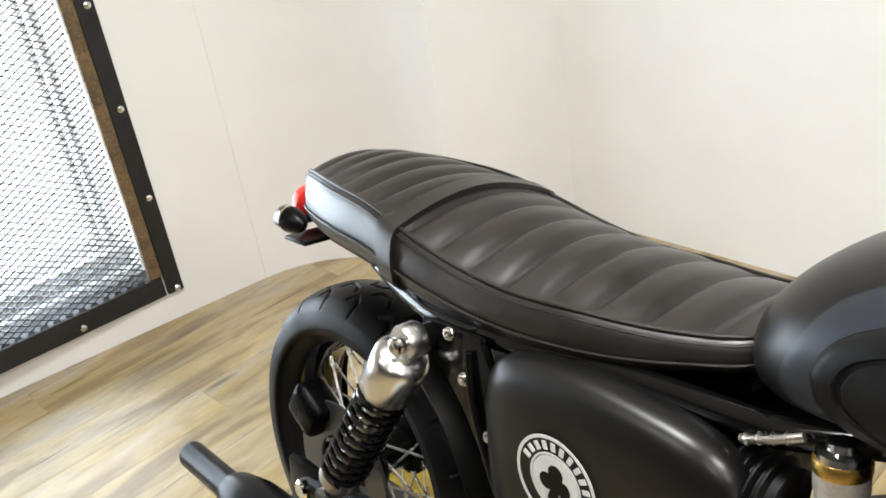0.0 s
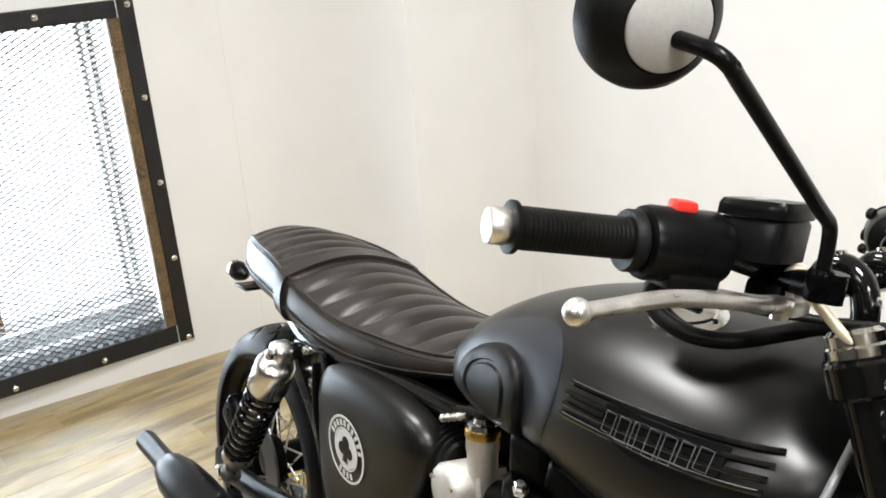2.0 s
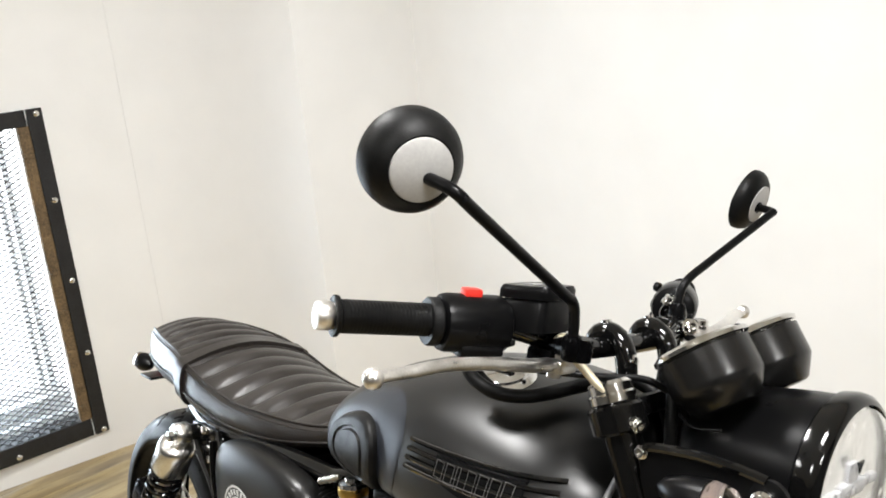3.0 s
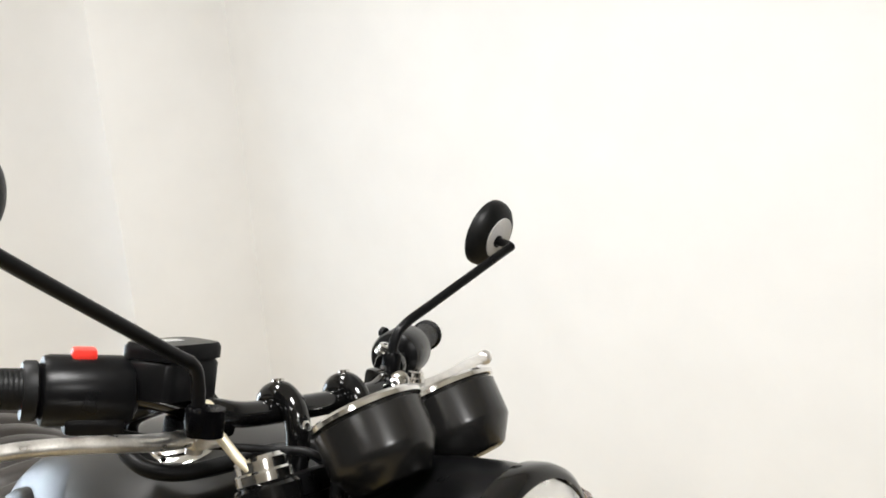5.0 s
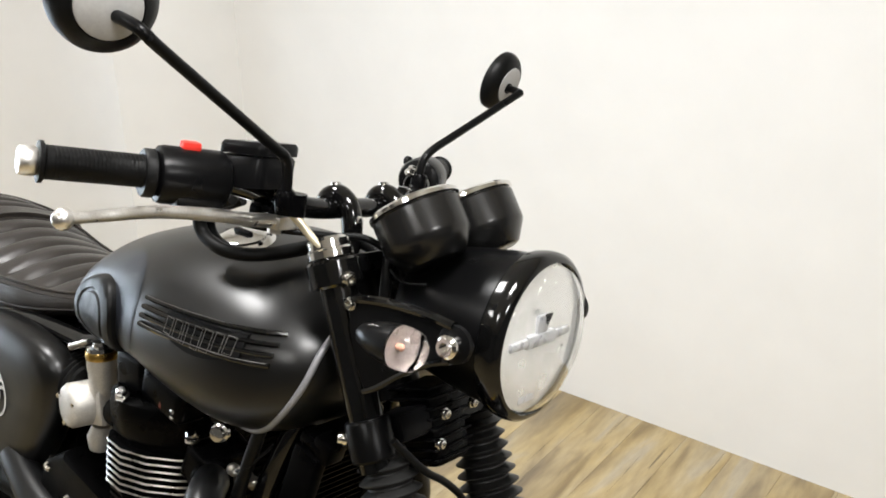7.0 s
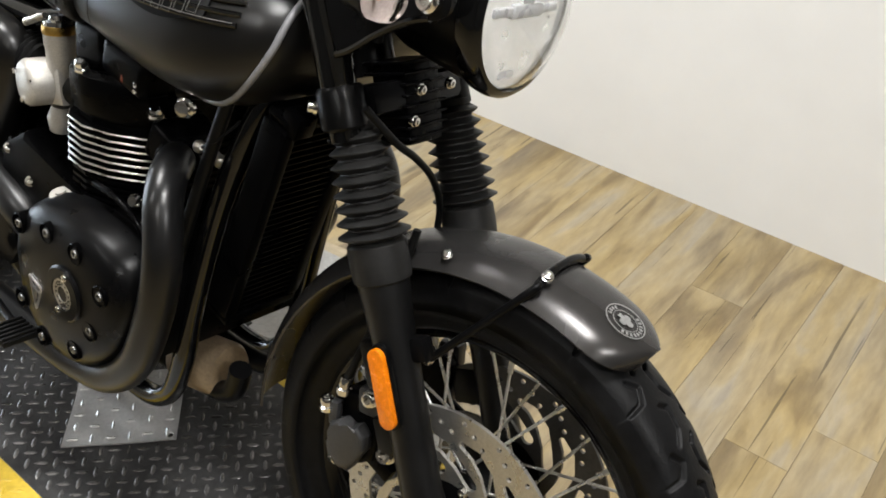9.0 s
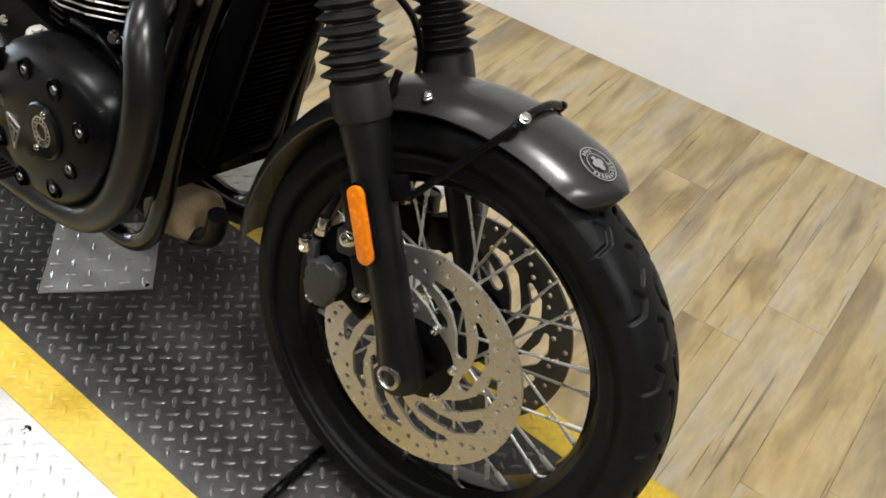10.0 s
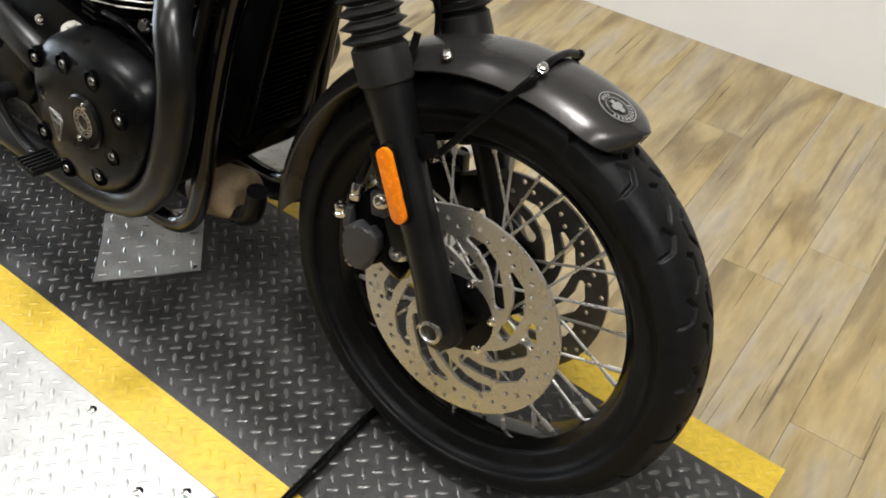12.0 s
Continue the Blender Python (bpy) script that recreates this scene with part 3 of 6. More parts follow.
# -- wheels --
def tyre_mesh(c, radius, half, bead, groove, n=1280, side=40):
    """A tyre with a grooved tread, turned about the wheel's axle."""
    prof = []
    for k in range(2 * side + 1):
        y = half * (k / side - 1) * 0.94
        prof.append((radius - 0.62 * half * (1 - math.sqrt(max(0, 1 - (abs(y) / half) ** 2.3))) ** 0.95, y, 1.0))
    lip = [(radius - 0.62 * half - 0.006, half * 0.99, 0), (radius - 0.62 * half - 0.02, half, 0), (radius - 0.6 * (radius - bead), half * 0.97, 0), (bead + 0.018, half * 0.80, 0), (bead + 0.006, half * 0.70, 0), (bead, half * 0.60, 0)]
    full = [(r, -y, f) for r, y, f in lip[::-1]] + prof + lip
    pitch = 2 * math.pi * radius / 22
    hook = [((0.0, 0.86), (0.003, 0.60)), ((0.003, 0.60), (0.018, 0.44)), ((0.018, 0.44), (0.030, 0.60)), ((0.034, 0.34), (0.050, 0.10)), ((0.050, 0.10), (0.074, 0.07)), ((0.074, 0.07), (0.080, 0.26))]
    R, Y, F = (np.array([q[i] for q in full]) for i in range(3))
    th = np.arange(n) * 2 * math.pi / n
    s, v = np.meshgrid(th * radius, Y / half, indexing="ij")
    dist = np.full(s.shape, 9.0)
    for sign in (1, -1):
        u = (s + (pitch / 2 if sign < 0 else 0)) % pitch
        for (a0, b0), (a1, b1) in hook:
            da, db = a1 - a0, (b1 - b0) * half
            for wrap in (0, pitch, -pitch):
                pu, pv = u + wrap - a0, (v * sign - b0) * half
                k = np.clip((pu * da + pv * db) / (da * da + db * db), 0, 1)
                dist = np.minimum(dist, np.hypot(pu - k * da, pv - k * db))
    depth = groove * np.clip(1 - (dist / 0.0033) ** 4, 0, 1) * F[None, :]
    rr = R[None, :] - depth
    P = np.stack([c.x + rr * np.cos(th)[:, None], np.broadcast_to(c.y + Y[None, :], rr.shape), c.z + rr * np.sin(th)[:, None]], -1).reshape(-1, 3)
    k = len(full)
    i, j = np.meshgrid(np.arange(n), np.arange(k - 1), indexing="ij")
    i2 = (i + 1) % n
    faces = np.stack([i * k + j, i2 * k + j, i2 * k + j + 1, i * k + j + 1], -1).reshape(-1, 4)
    i = np.arange(n)
    close = np.stack([i * k + k - 1, ((i + 1) % n) * k + k - 1, ((i + 1) % n) * k, i * k], -1)
    me = bpy.data.meshes.new("tyre")
    me.from_pydata(P.tolist(), [], np.concatenate([faces, close]).tolist())
    return me


def wheel(name, c, radius, half, bead, spokes, m, label):
    bm = bmesh.new()
    lathe(bm, [(bead - 0.016, -0.014), (bead - 0.014, -0.022), (bead + 0.004, -half * 0.62), (bead + 0.014, -half * 0.66), (bead + 0.016, -half * 0.58), (bead - 0.004, -half * 0.45), (bead - 0.006, half * 0.45), (bead + 0.016, half * 0.58), (bead + 0.014, half * 0.66), (bead + 0.004, half * 0.62), (bead - 0.014, 0.022), (bead - 0.016, 0.014)], c, (0, 1, 0), 96, closed=True)
    rim = part(name, bm, gloss_black, bike, label, m=m)
    me = tyre_mesh(c, radius, half, bead, 0.0055)
    me.transform(m)
    me.materials.append(tyre_rubber)
    me.polygons.foreach_set("use_smooth", [True] * len(me.polygons))
    ob = new("tyre", me)
    ob.parent = rim
    tagged(ob, "black road tyre with hooked tread grooves")
    bm = bmesh.new()
    lathe(bm, [(0.012, -0.06), (0.040, -0.058), (0.054, -0.045), (0.054, -0.036), (0.036, -0.028), (0.034, 0.0), (0.036, 0.028), (0.056, 0.036), (0.056, 0.045), (0.040, 0.058), (0.012, 0.06)], c, (0, 1, 0), 32)
    part("hub", bm, satin_black, rim, m=m)
    for k in range(spokes):
        a = 2 * math.pi * k / spokes
        side = 1 if k % 2 else -1
        sweep = radians(52) * (1 if (k // 2) % 2 else -1)
        p = c + Vector((0.042 * math.cos(a + sweep), 0.038 * side, 0.042 * math.sin(a + sweep)))
        q = c + Vector(((bead - 0.012) * math.cos(a), 0.008 * side, (bead - 0.012) * math.sin(a)))
        bm = bmesh.new()
        rod(bm, p, p.lerp(q, 0.90), 0.0021, 8)
        rod(bm, p.lerp(q, 0.88), q, 0.0036, 8)
        part("spoke", bm, spoke_steel, rim, m=m)
    return rim


front_wheel = wheel("front_wheel", FA, 0.318, 0.051, 0.236, 32, FRONT, "black spoked front wheel with twin brake discs")
rear_wheel = wheel("rear_wheel", RA, 0.285, 0.074, 0.200, 36, Matrix(), "black spoked rear wheel")


def slotted_disc(c, r_in, r_out):
    """A steel disc with drill holes and swept, comma-shaped slots."""
    n, m = 480, 54
    th = np.arange(n) * 2 * math.pi / n
    rr = np.linspace(r_in, r_out, m)
    R, T = np.meshgrid(rr, th, indexing="xy")
    X, Z = R * np.cos(T), R * np.sin(T)

    def field(X, Z):
        best = np.full(X.shape, 9.0)
        for k in range(10):
            t0 = 36 * k + 20
            for line in (((0.1160, 0, 0.0050), (0.1130, -10, 0.0088), (0.1025, -22, 0.0098), (0.0865, -36, 0.0082), (0.0735, -53, 0.0088)),):
                pts = [(r * math.cos(radians(t0 + a)), r * math.sin(radians(t0 + a)), w) for r, a, w in line]
                for (ax, az, aw), (bx, bz, bw) in zip(pts, pts[1:]):
                    dx, dz = bx - ax, bz - az
                    u = np.clip(((X - ax) * dx + (Z - az) * dz) / (dx * dx + dz * dz), 0, 1)
                    best = np.minimum(best, np.hypot(X - ax - u * dx, Z - az - u * dz) - (aw + (bw - aw) * u))
        for k in range(54):
            a, r = 2 * math.pi * k / 54, (0.1275, 0.1365, 0.1460)[k % 3]
            best = np.minimum(best, np.hypot(X - r * math.cos(a), Z - r * math.sin(a)) - 0.0036)
        return best

    f, e = field(X, Z), 1e-5
    gx, gz = (field(X + e, Z) - f) / e, (field(X, Z + e) - f) / e
    near = (np.abs(f) < 0.0013) & (R > r_in + 0.001) & (R < r_out - 0.001)
    X, Z = np.where(near, X - f * gx, X), np.where(near, Z - f * gz, Z)
    f = np.where(near, 0.0, f)
    i, j = np.meshgrid(np.arange(n), np.arange(m - 1), indexing="ij")
    i2 = (i + 1) % n
    keep = (f[i, j] + f[i2, j] + f[i2, j + 1] + f[i, j + 1]) > 1e-6
    q = np.stack([i * m + j, i2 * m + j, i2 * m + j + 1, i * m + j + 1], -1)[keep]
    P = np.concatenate([np.stack([c.x + X, np.full(X.shape, c.y + y), c.z + Z], -1).reshape(-1, 3) for y in (-0.0025, 0.0025)])
    edges = np.concatenate([q[:, [k, (k + 1) % 4]] for k in range(4)])
    have = {(a, b) for a, b in edges.tolist()}
    rim = [(a, b) for a, b in have if (b, a) not in have]
    N = n * m
    faces = q.tolist() + (q[:, ::-1] + N).tolist() + [[a, b, b + N, a + N][::-1] for a, b in sorted(rim)]
    me = bpy.data.meshes.new("brake_disc")
    me.from_pydata(P.tolist(), [], faces)
    return me


def full_disc(s):
    c = FA + Vector((0, s * 0.066, 0))
    me = slotted_disc(c, 0.050, 0.1545)
    me.transform(FRONT)
    # the far disc's shade is put into its colour: same steel, darkened
    me.materials.append(disc_steel if s < 0 else surface("darkened_disc_steel", (0.10, 0.098, 0.095), 0.4, 0.8, 0.2, 50))
    ob = new("brake_disc", me)
    ob.parent = front_wheel
    tagged(ob, "drilled steel brake disc with swept slots")
    bm = bmesh.new()
    wide = 0.057
    lathe(bm, [(0.03, 0.0), (wide, 0.0), (wide, 0.004), (0.059, 0.008), (0.045, 0.012), (0.03, 0.012)], c + Vector((0, s * -0.006, 0)), (0, s, 0), 40, closed=True)
    part("disc_carrier", bm, satin_black, front_wheel, m=FRONT)
    for k in range(6):
        a = 2 * math.pi * k / 6 + 0.3
        bm = bmesh.new()
        bolt(bm, c + Vector((0.0555 * math.cos(a), s * 0.002, 0.0555 * math.sin(a))), (0, s, 0), 0.006, 0.005)
        part("disc_bolt", bm, chrome, front_wheel, m=FRONT)


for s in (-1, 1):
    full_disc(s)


# -- fork --
def leg_pt(s, y):
    return FA + FR * s + Vector((0, y, 0))


for s in (-1, 1):
    y = -0.101 if s < 0 else 0.078
    up = -0.116 if s < 0 else 0.078
    bm = bmesh.new()
    lathe(bm, [(0.022, -0.028), (0.028, -0.02), (0.029, 0.02), (0.0250, 0.06), (0.0250, 0.20), (0.0255, 0.24), (0.0275, 0.28), (0.0300, 0.31), (0.0305, 0.33)], leg_pt(0, y), FR, 28)
    lathe(bm, [(0.021, -0.018), (0.021, 0.022), (0.018, 0.024)], leg_pt(0, y), (0, s, 0), 20)
    leg = part("fork_leg", bm, pipe_black, bike, "satin black fork slider", m=FRONT)
    for c, size in ((leg_pt(0.215, y) + Vector((-0.028, 0, -0.012)), (0.035, 0.02, 0.06)), (leg_pt(0.12, y) + Vector((-0.03, s * -0.008, -0.014)), (0.05, 0.02, 0.05)), (leg_pt(0.245, y) + Vector((0.028, s * -0.006, 0.004)), (0.034, 0.02, 0.03))):
        bm = bmesh.new()
        rbox(bm, c, size, 0.006, (0, -25.5, 0))
        part("fork_boss", bm, satin_black, leg, m=FRONT)
    bm = bmesh.new()
    lathe(bm, [(0.0165, 0), (0.0165, 0.006), (0.0125, 0.008), (0.0115, 0.006), (0.011, -0.002)], leg_pt(0, y + s * 0.0235), (0, s, 0), 20)
    part("axle_nut", bm, steel, leg, "steel axle end", m=FRONT)
    # rubber gaiter: bellows over a plain sleeve
    prof = [(0.0300, 0.318), (0.0335, 0.321), (0.0345, 0.340), (0.0340, 0.362), (0.0305, 0.366)]
    for k in range(8):
        a = 0.366 + 0.0155 * k
        prof += [(0.0285 - 0.0006 * k, a + 0.0010), (0.0415 - 0.0012 * k, a + 0.0070), (0.0415 - 0.0012 * k, a + 0.0082), (0.0285 - 0.0006 * k, a + 0.0145)]
    prof += [(0.0265, 0.492), (0.0265, 0.498)]
    bm = bmesh.new()
    lathe(bm, prof, leg_pt(0, y), FR, 36)
    part("gaiter", bm, gaiter_rubber, bike, "ribbed black rubber fork gaiter", m=FRONT)
    bm = bmesh.new()
    lathe(bm, [(0.0205, 0.48), (0.0205, 0.74)], leg_pt(0, up), FR, 24)
    part("fork_tube", bm, gloss_black, bike, m=FRONT)
    bm = bmesh.new()
    lathe(bm, [(0.0235, 0.492), (0.0262, 0.495), (0.0262, 0.535), (0.0235, 0.539)], leg_pt(0, up), FR, 28)
    clamp = part("lower_clamp", bm, satin_black, bike, m=FRONT)
    bm = bmesh.new()
    bolt(bm, leg_pt(0.517, up) + Vector((-0.032, s * 0.006, -0.012)), (-0.7, s * 0.7, 0), 0.007, 0.008)
    part("clamp_bolt", bm, chrome, clamp, m=FRONT)
    bm = bmesh.new()
    lathe(bm, [(0.028, 0.688), (0.031, 0.691), (0.031, 0.716), (0.028, 0.719)], leg_pt(0, up), FR, 28)
    clamp = part("upper_clamp", bm, gloss_black, bike, m=FRONT)
    bm = bmesh.new()
    lathe(bm, [(0.024, 0.719), (0.0265, 0.722), (0.0265, 0.730), (0.0245, 0.732), (0.0245, 0.741), (0.020, 0.745), (0.010, 0.745)], leg_pt(0, up), FR, 24)
    part("fork_cap", bm, chrome, clamp, "polished fork cap", m=FRONT)
    bm = bmesh.new()
    bolt(bm, leg_pt(0.703, up) + Vector((0.03, s * 0.012, 0.005)), (1, s * 0.3, 0), 0.007, 0.008)
    part("clamp_bolt", bm, chrome, clamp, m=FRONT)
    # amber reflector on its black plate
    for name, mat, w, ln, y0, y1, lab in (("reflector_plate", satin_black, 0.0135, 0.104, 0.027, 0.034, ""), ("reflector", amber, 0.0112, 0.097, 0.033, 0.041, "amber fork reflector")):
        cap = [(w * math.cos(a), (ln / 2 - w) * (1 if math.sin(a) > 0 else -1) + w * math.sin(a)) for a in (2 * math.pi * (k + 0.5) / 24 for k in range(24))]
        bm = bmesh.new()
        prism(bm, cap, y0 * s, y1 * s, 0.0018)
        bm.transform(Matrix.Translation(leg_pt(0.203, y) + Vector((0.003, 0, 0.0))) @ Matrix.Rotation(-RAKE, 4, "Y"))
        part(name, bm, mat, leg, lab, m=FRONT)
bm = bmesh.new()
rbox(bm, leg_pt(0.517, 0), (0.05, 0.18, 0.034), 0.008, (0, -25.5, 0))
part("lower_yoke", bm, satin_black, bike, m=FRONT)
bm = bmesh.new()
rbox(bm, leg_pt(0.703, 0) + Vector((-0.016, 0, 0)), (0.06, 0.21, 0.022), 0.007, (0, -25.5, 0))
part("top_yoke", bm, satin_black, bike, m=FRONT)
bm = bmesh.new()
rod(bm, leg_pt(0.54, 0) + Vector((-0.045, 0, -0.02)), leg_pt(0.70, 0) + Vector((-0.045, 0, -0.02)), 0.03, 24)
part("headstock", bm, satin_black, bike)

# -- front mudguard, its stays and brake hose --
def guard_ring(a, w, r0=0.3285, t=0.0028):
    ca, sa = math.cos(a), math.sin(a)
    outer, inner = [], []
    for k in range(21):
        v = k / 10 - 1
        rr = r0 + 0.022 * (1 - abs(v) ** 2.4) - 0.005 * abs(v) ** 8
        outer.append(FA + Vector((rr * ca, v * w, rr * sa)))
        inner.append(FA + Vector(((rr - t) * ca, v * w * 0.97, (rr - t) * sa)))
    return outer + inner[::-1]


bm = bmesh.new()
A0, A1 = radians(63.5), radians(184)
rings = []
for k in range(61):
    u = (k / 60) ** 1.7
    a = A0 + (A1 - A0) * u
    end = (1 - (1 - min(1, u / 0.085)) ** 2.3) ** (1 / 2.3)
    rings.append(guard_ring(a, 0.066 * max(0.30, end)))
loft(bm, rings)
guard = part("front_mudguard", bm, guard_paint, bike, "matt black front mudguard", m=FRONT)
bm = bmesh.new()
pth = []
for k in range(13):
    v = 0.86 * (k / 6 - 1)
    rr = 0.3315 + 0.022 * (1 - abs(v) ** 2.4) + 0.003
    a = radians(86)
    pth.append(FA + Vector((rr * math.cos(a), v * 0.070, rr * math.sin(a))))
ends = [Vector((1.383, s * 0.083, 0.528)) for s in (-1, 1)]
tube(bm, [ends[0], ends[0].lerp(pth[0], 0.5)] + pth + [ends[1].lerp(pth[-1], 0.5), ends[1]], 0.0050, 10, 4)
part("mudguard_stay", bm, satin_black, guard, m=FRONT)
for p, ax in ((pth[2] + Vector((0.004, -0.002, 0.004)), (0.25, -0.45, 0.85)), (ends[0], (0, -1, 0)), (FA + Vector((-0.088, -0.058, 0.330)), (-0.1, -0.6, 0.8))):
    bm = bmesh.new()
    bolt(bm, p, ax, 0.0055, 0.006)
    part("bolt", bm, chrome, guard, m=FRONT)


def roundel(parent, place, turn, r, m, height=0.0006, field=True):
    """A round print: two rings, bars for the lettering, a club in the middle."""
    def put(name, bm, lab=""):
        bm.transform(m @ place @ turn)
        part(name, bm, white_ink if field else surface("grey_print", (0.21, 0.21, 0.205), 0.5), parent, lab, smooth=False)
    bm = bmesh.new()
    for a, b in (((0.93, 1.0), (0.60, 0.64)) if field else ((0.95, 1.0), (0.60, 0.63))):
        lathe(bm, [(r * a, 0), (r * b, 0), (r * b, height), (r * a, height)], (0, 0, 0), (0, 0, 1), 48, closed=True)
    put("emblem_ring", bm, "white printed ring")
    for k in range(14):
        a = radians(160 - k * 15.6 if k < 10 else 250 + (k - 10) * 15)
        bm = bmesh.new()
        rbox(bm, (r * 0.785 * math.cos(a), r * 0.785 * math.sin(a), height / 2), (r * 0.11, r * 0.18, height), 0, (0, 0, math.degrees(a) - 90))
        put("emblem_bar", bm)
    if field:
        bm = bmesh.new()
        lathe(bm, [(r * 0.58, 0), (r * 0.58, height), (0.0001, height)], (0, 0, 0), (0, 0, 1), 40)
        put("emblem_field", bm, "white round field")
    bm = bmesh.new()
    for x, y in ((0, 0.22), (-0.2, -0.04), (0.2, -0.04)):
        lathe(bm, [(r * 0.185, height), (r * 0.185, height * 1.8), (0.0001, height * 1.8)], (x * r, y * r, 0), (0, 0, 1), 20)
    a = [bm.verts.new((x * r, y * r, height * 1.7)) for x, y in ((-0.04, 0.1), (-0.16, -0.42), (0.16, -0.42), (0.04, 0.1))]
    bm.faces.new(a)
    bm.transform(m @ place @ turn)
    part("emblem_club", bm, satin_black if field else surface("grey_print", (0.21, 0.21, 0.205), 0.5), parent, "club shape", smooth=False)


a = radians(71.0)
roundel(guard, Matrix.Translation(FA + Vector((0.3508 * math.cos(a), -0.010, 0.3508 * math.sin(a)))), Matrix.Rotation(radians(90) - a, 4, "Y") @ Matrix.Rotation(radians(-90), 4, "Z"), 0.0245, FRONT, field=False)

bm = bmesh.new()
tube(bm, [(1.262, -0.12, 0.795), (1.284, -0.085, 0.758), (1.290, -0.050, 0.735), (1.291, -0.008, 0.700), (1.290, 0.022, 0.655), (1.290, 0.029, 0.60), (1.296, 0.030, 0.55)], 0.0045, 10, 8)
part("brake_hose", bm, rubber, bike, m=FRONT)
bm = bmesh.new()
tube(bm, [(1.318, -0.060, 0.66), (1.312, -0.072, 0.59), (1.296, -0.085, 0.51), (1.285, -0.095, 0.448)], 0.005, 10, 8)
part("brake_hose", bm, rubber, bike, m=FRONT)
for s in (-1, 1):
    bm = bmesh.new()
    c = Vector((1.297, s * 0.077, 0.378))
    prism(bm, [(1.268, 0.412), (1.270, 0.372), (1.284, 0.334), (1.316, 0.330), (1.342, 0.352), (1.346, 0.415), (1.330, 0.440), (1.286, 0.432)], s * 0.052, s * 0.092, 0.008, 3)
    cal = part("brake_caliper", bm, engine_black, bike, "black brake caliper with a grey cast body", m=FRONT)
    bm = bmesh.new()
    prism(bm, [(1.281, 0.388), (1.288, 0.374), (1.280, 0.356), (1.286, 0.340), (1.306, 0.331), (1.322, 0.336), (1.327, 0.352), (1.338, 0.374), (1.335, 0.394), (1.322, 0.404), (1.310, 0.394), (1.296, 0.399)], s * 0.090, s * 0.112, 0.006, 3)
    part("caliper_face", bm, caliper_grey, cal, "grey cast cover", m=FRONT)
    bm = bmesh.new()
    prism(bm, [(1.270, 0.412), (1.276, 0.380), (1.288, 0.384), (1.286, 0.416)], s * 0.092, s * 0.106, 0.004, 2)
    part("bleed_boss", bm, caliper_grey, cal, m=FRONT)
    for q, size, turn in (((1.352, s * 0.080, 0.402), (0.05, 0.016, 0.026), 12), ((1.346, s * 0.080, 0.350), (0.05, 0.016, 0.024), 20), ((1.322, s * 0.084, 0.432), (0.034, 0.020, 0.036), -10)):
        bm = bmesh.new()
        rbox(bm, q, size, 0.006, (0, turn, 0))
        part("caliper_arm", bm, caliper_grey if turn < 0 else engine_black, cal, m=FRONT)
    for q, ax, r, h in (((1.270, s * 0.104, 0.402), (-0.1, s * 0.2, 1), 0.0085, 0.016), ((1.362, s * 0.090, 0.380), (0.1, s * 1, 0.2), 0.011, 0.014), ((1.364, s * 0.090, 0.408), (0.1, s * 1, 0.2), 0.009, 0.010), ((1.326, s * 0.096, 0.444), (0.1, s * 1, 0.1), 0.009, 0.010), ((1.284, s * 0.096, 0.430), (0.0, 0, 1), 0.0075, 0.022), ((1.290, s * 0.094, 0.330), (-0.2, s * 0.8, -0.4), 0.007, 0.010)):
        bm = bmesh.new()
        bolt(bm, q, ax, r, h)
        part("caliper_bolt", bm, chrome, cal, m=FRONT)

# -- headlight, ears, indicators --
lamp_mirror = surface("lamp_mirror", (0.90, 0.89, 0.87), 0.20, 0.7, 0.15, 40)
lamp_grey = surface("lamp_grey_trim", (0.40, 0.40, 0.41), 0.3, 0.4, 0.1, 60)
HC, HD = Vector((1.338, 0.004, 0.918)), Vector((1, 0, 0.03)).normalized()
bm = bmesh.new()
lathe(bm, [(0.004, -0.178), (0.035, -0.170), (0.060, -0.148), (0.078, -0.105), (0.088, -0.04), (0.0905, -0.012)], HC, HD, 56)
headlight = part("headlight", bm, satin_black, bike, "round black headlight with a clear lens", m=FRONT)
bm = bmesh.new()
lathe(bm, [(0.0895, -0.012), (0.0955, -0.008), (0.0975, 0.004), (0.0965, 0.012), (0.091, 0.018), (0.087, 0.019), (0.086, 0.014), (0.0865, 0.0)], HC, HD, 72, closed=True)
part("headlight_rim", bm, gloss_black, headlight, "gloss black rim", m=FRONT)
bm = bmesh.new()
lathe(bm, [(0.0855, 0.012), (0.082, -0.004), (0.064, -0.012), (0.060, -0.024), (0.036, -0.032), (0.032, -0.040), (0.014, -0.044)], HC, HD, 14)
part("reflector_bowl", bm, lamp_mirror, headlight, "faceted silver reflector", m=FRONT, smooth=False)
bm = bmesh.new()
rbox(bm, HC + Vector((0.002, 0, 0.0)), (0.03, 0.06, 0.016), 0.004)
rbox(bm, HC + Vector((0.000, 0, 0.016)), (0.03, 0.024, 0.024), 0.004)
for s in (-1, 1):
    rbox(bm, HC + Vector((0.002, s * 0.045, 0.0)), (0.028, 0.035, 0.010), 0.003)
part("lamp_insert", bm, lamp_grey, headlight, "grey lamp insert", m=FRONT)
bm = bmesh.new()
rbox(bm, HC + Vector((0.004, -0.012, -0.066)), (0.02, 0.034, 0.020), 0.004, (0, -20, 0))
part("lamp_foot", bm, lamp_grey, headlight, m=FRONT)
bm = bmesh.new()
prism(bm, [(-0.007, 0.005), (0.007, 0.005), (0.0, -0.008)], -0.001, 0.001)
bm.transform(Matrix.Translation(HC + Vector((0.019, 0, 0.026))) @ Matrix.Rotation(radians(90), 4, "Z"))
part("lamp_mark", bm, engine_black, headlight, m=FRONT, smooth=False)
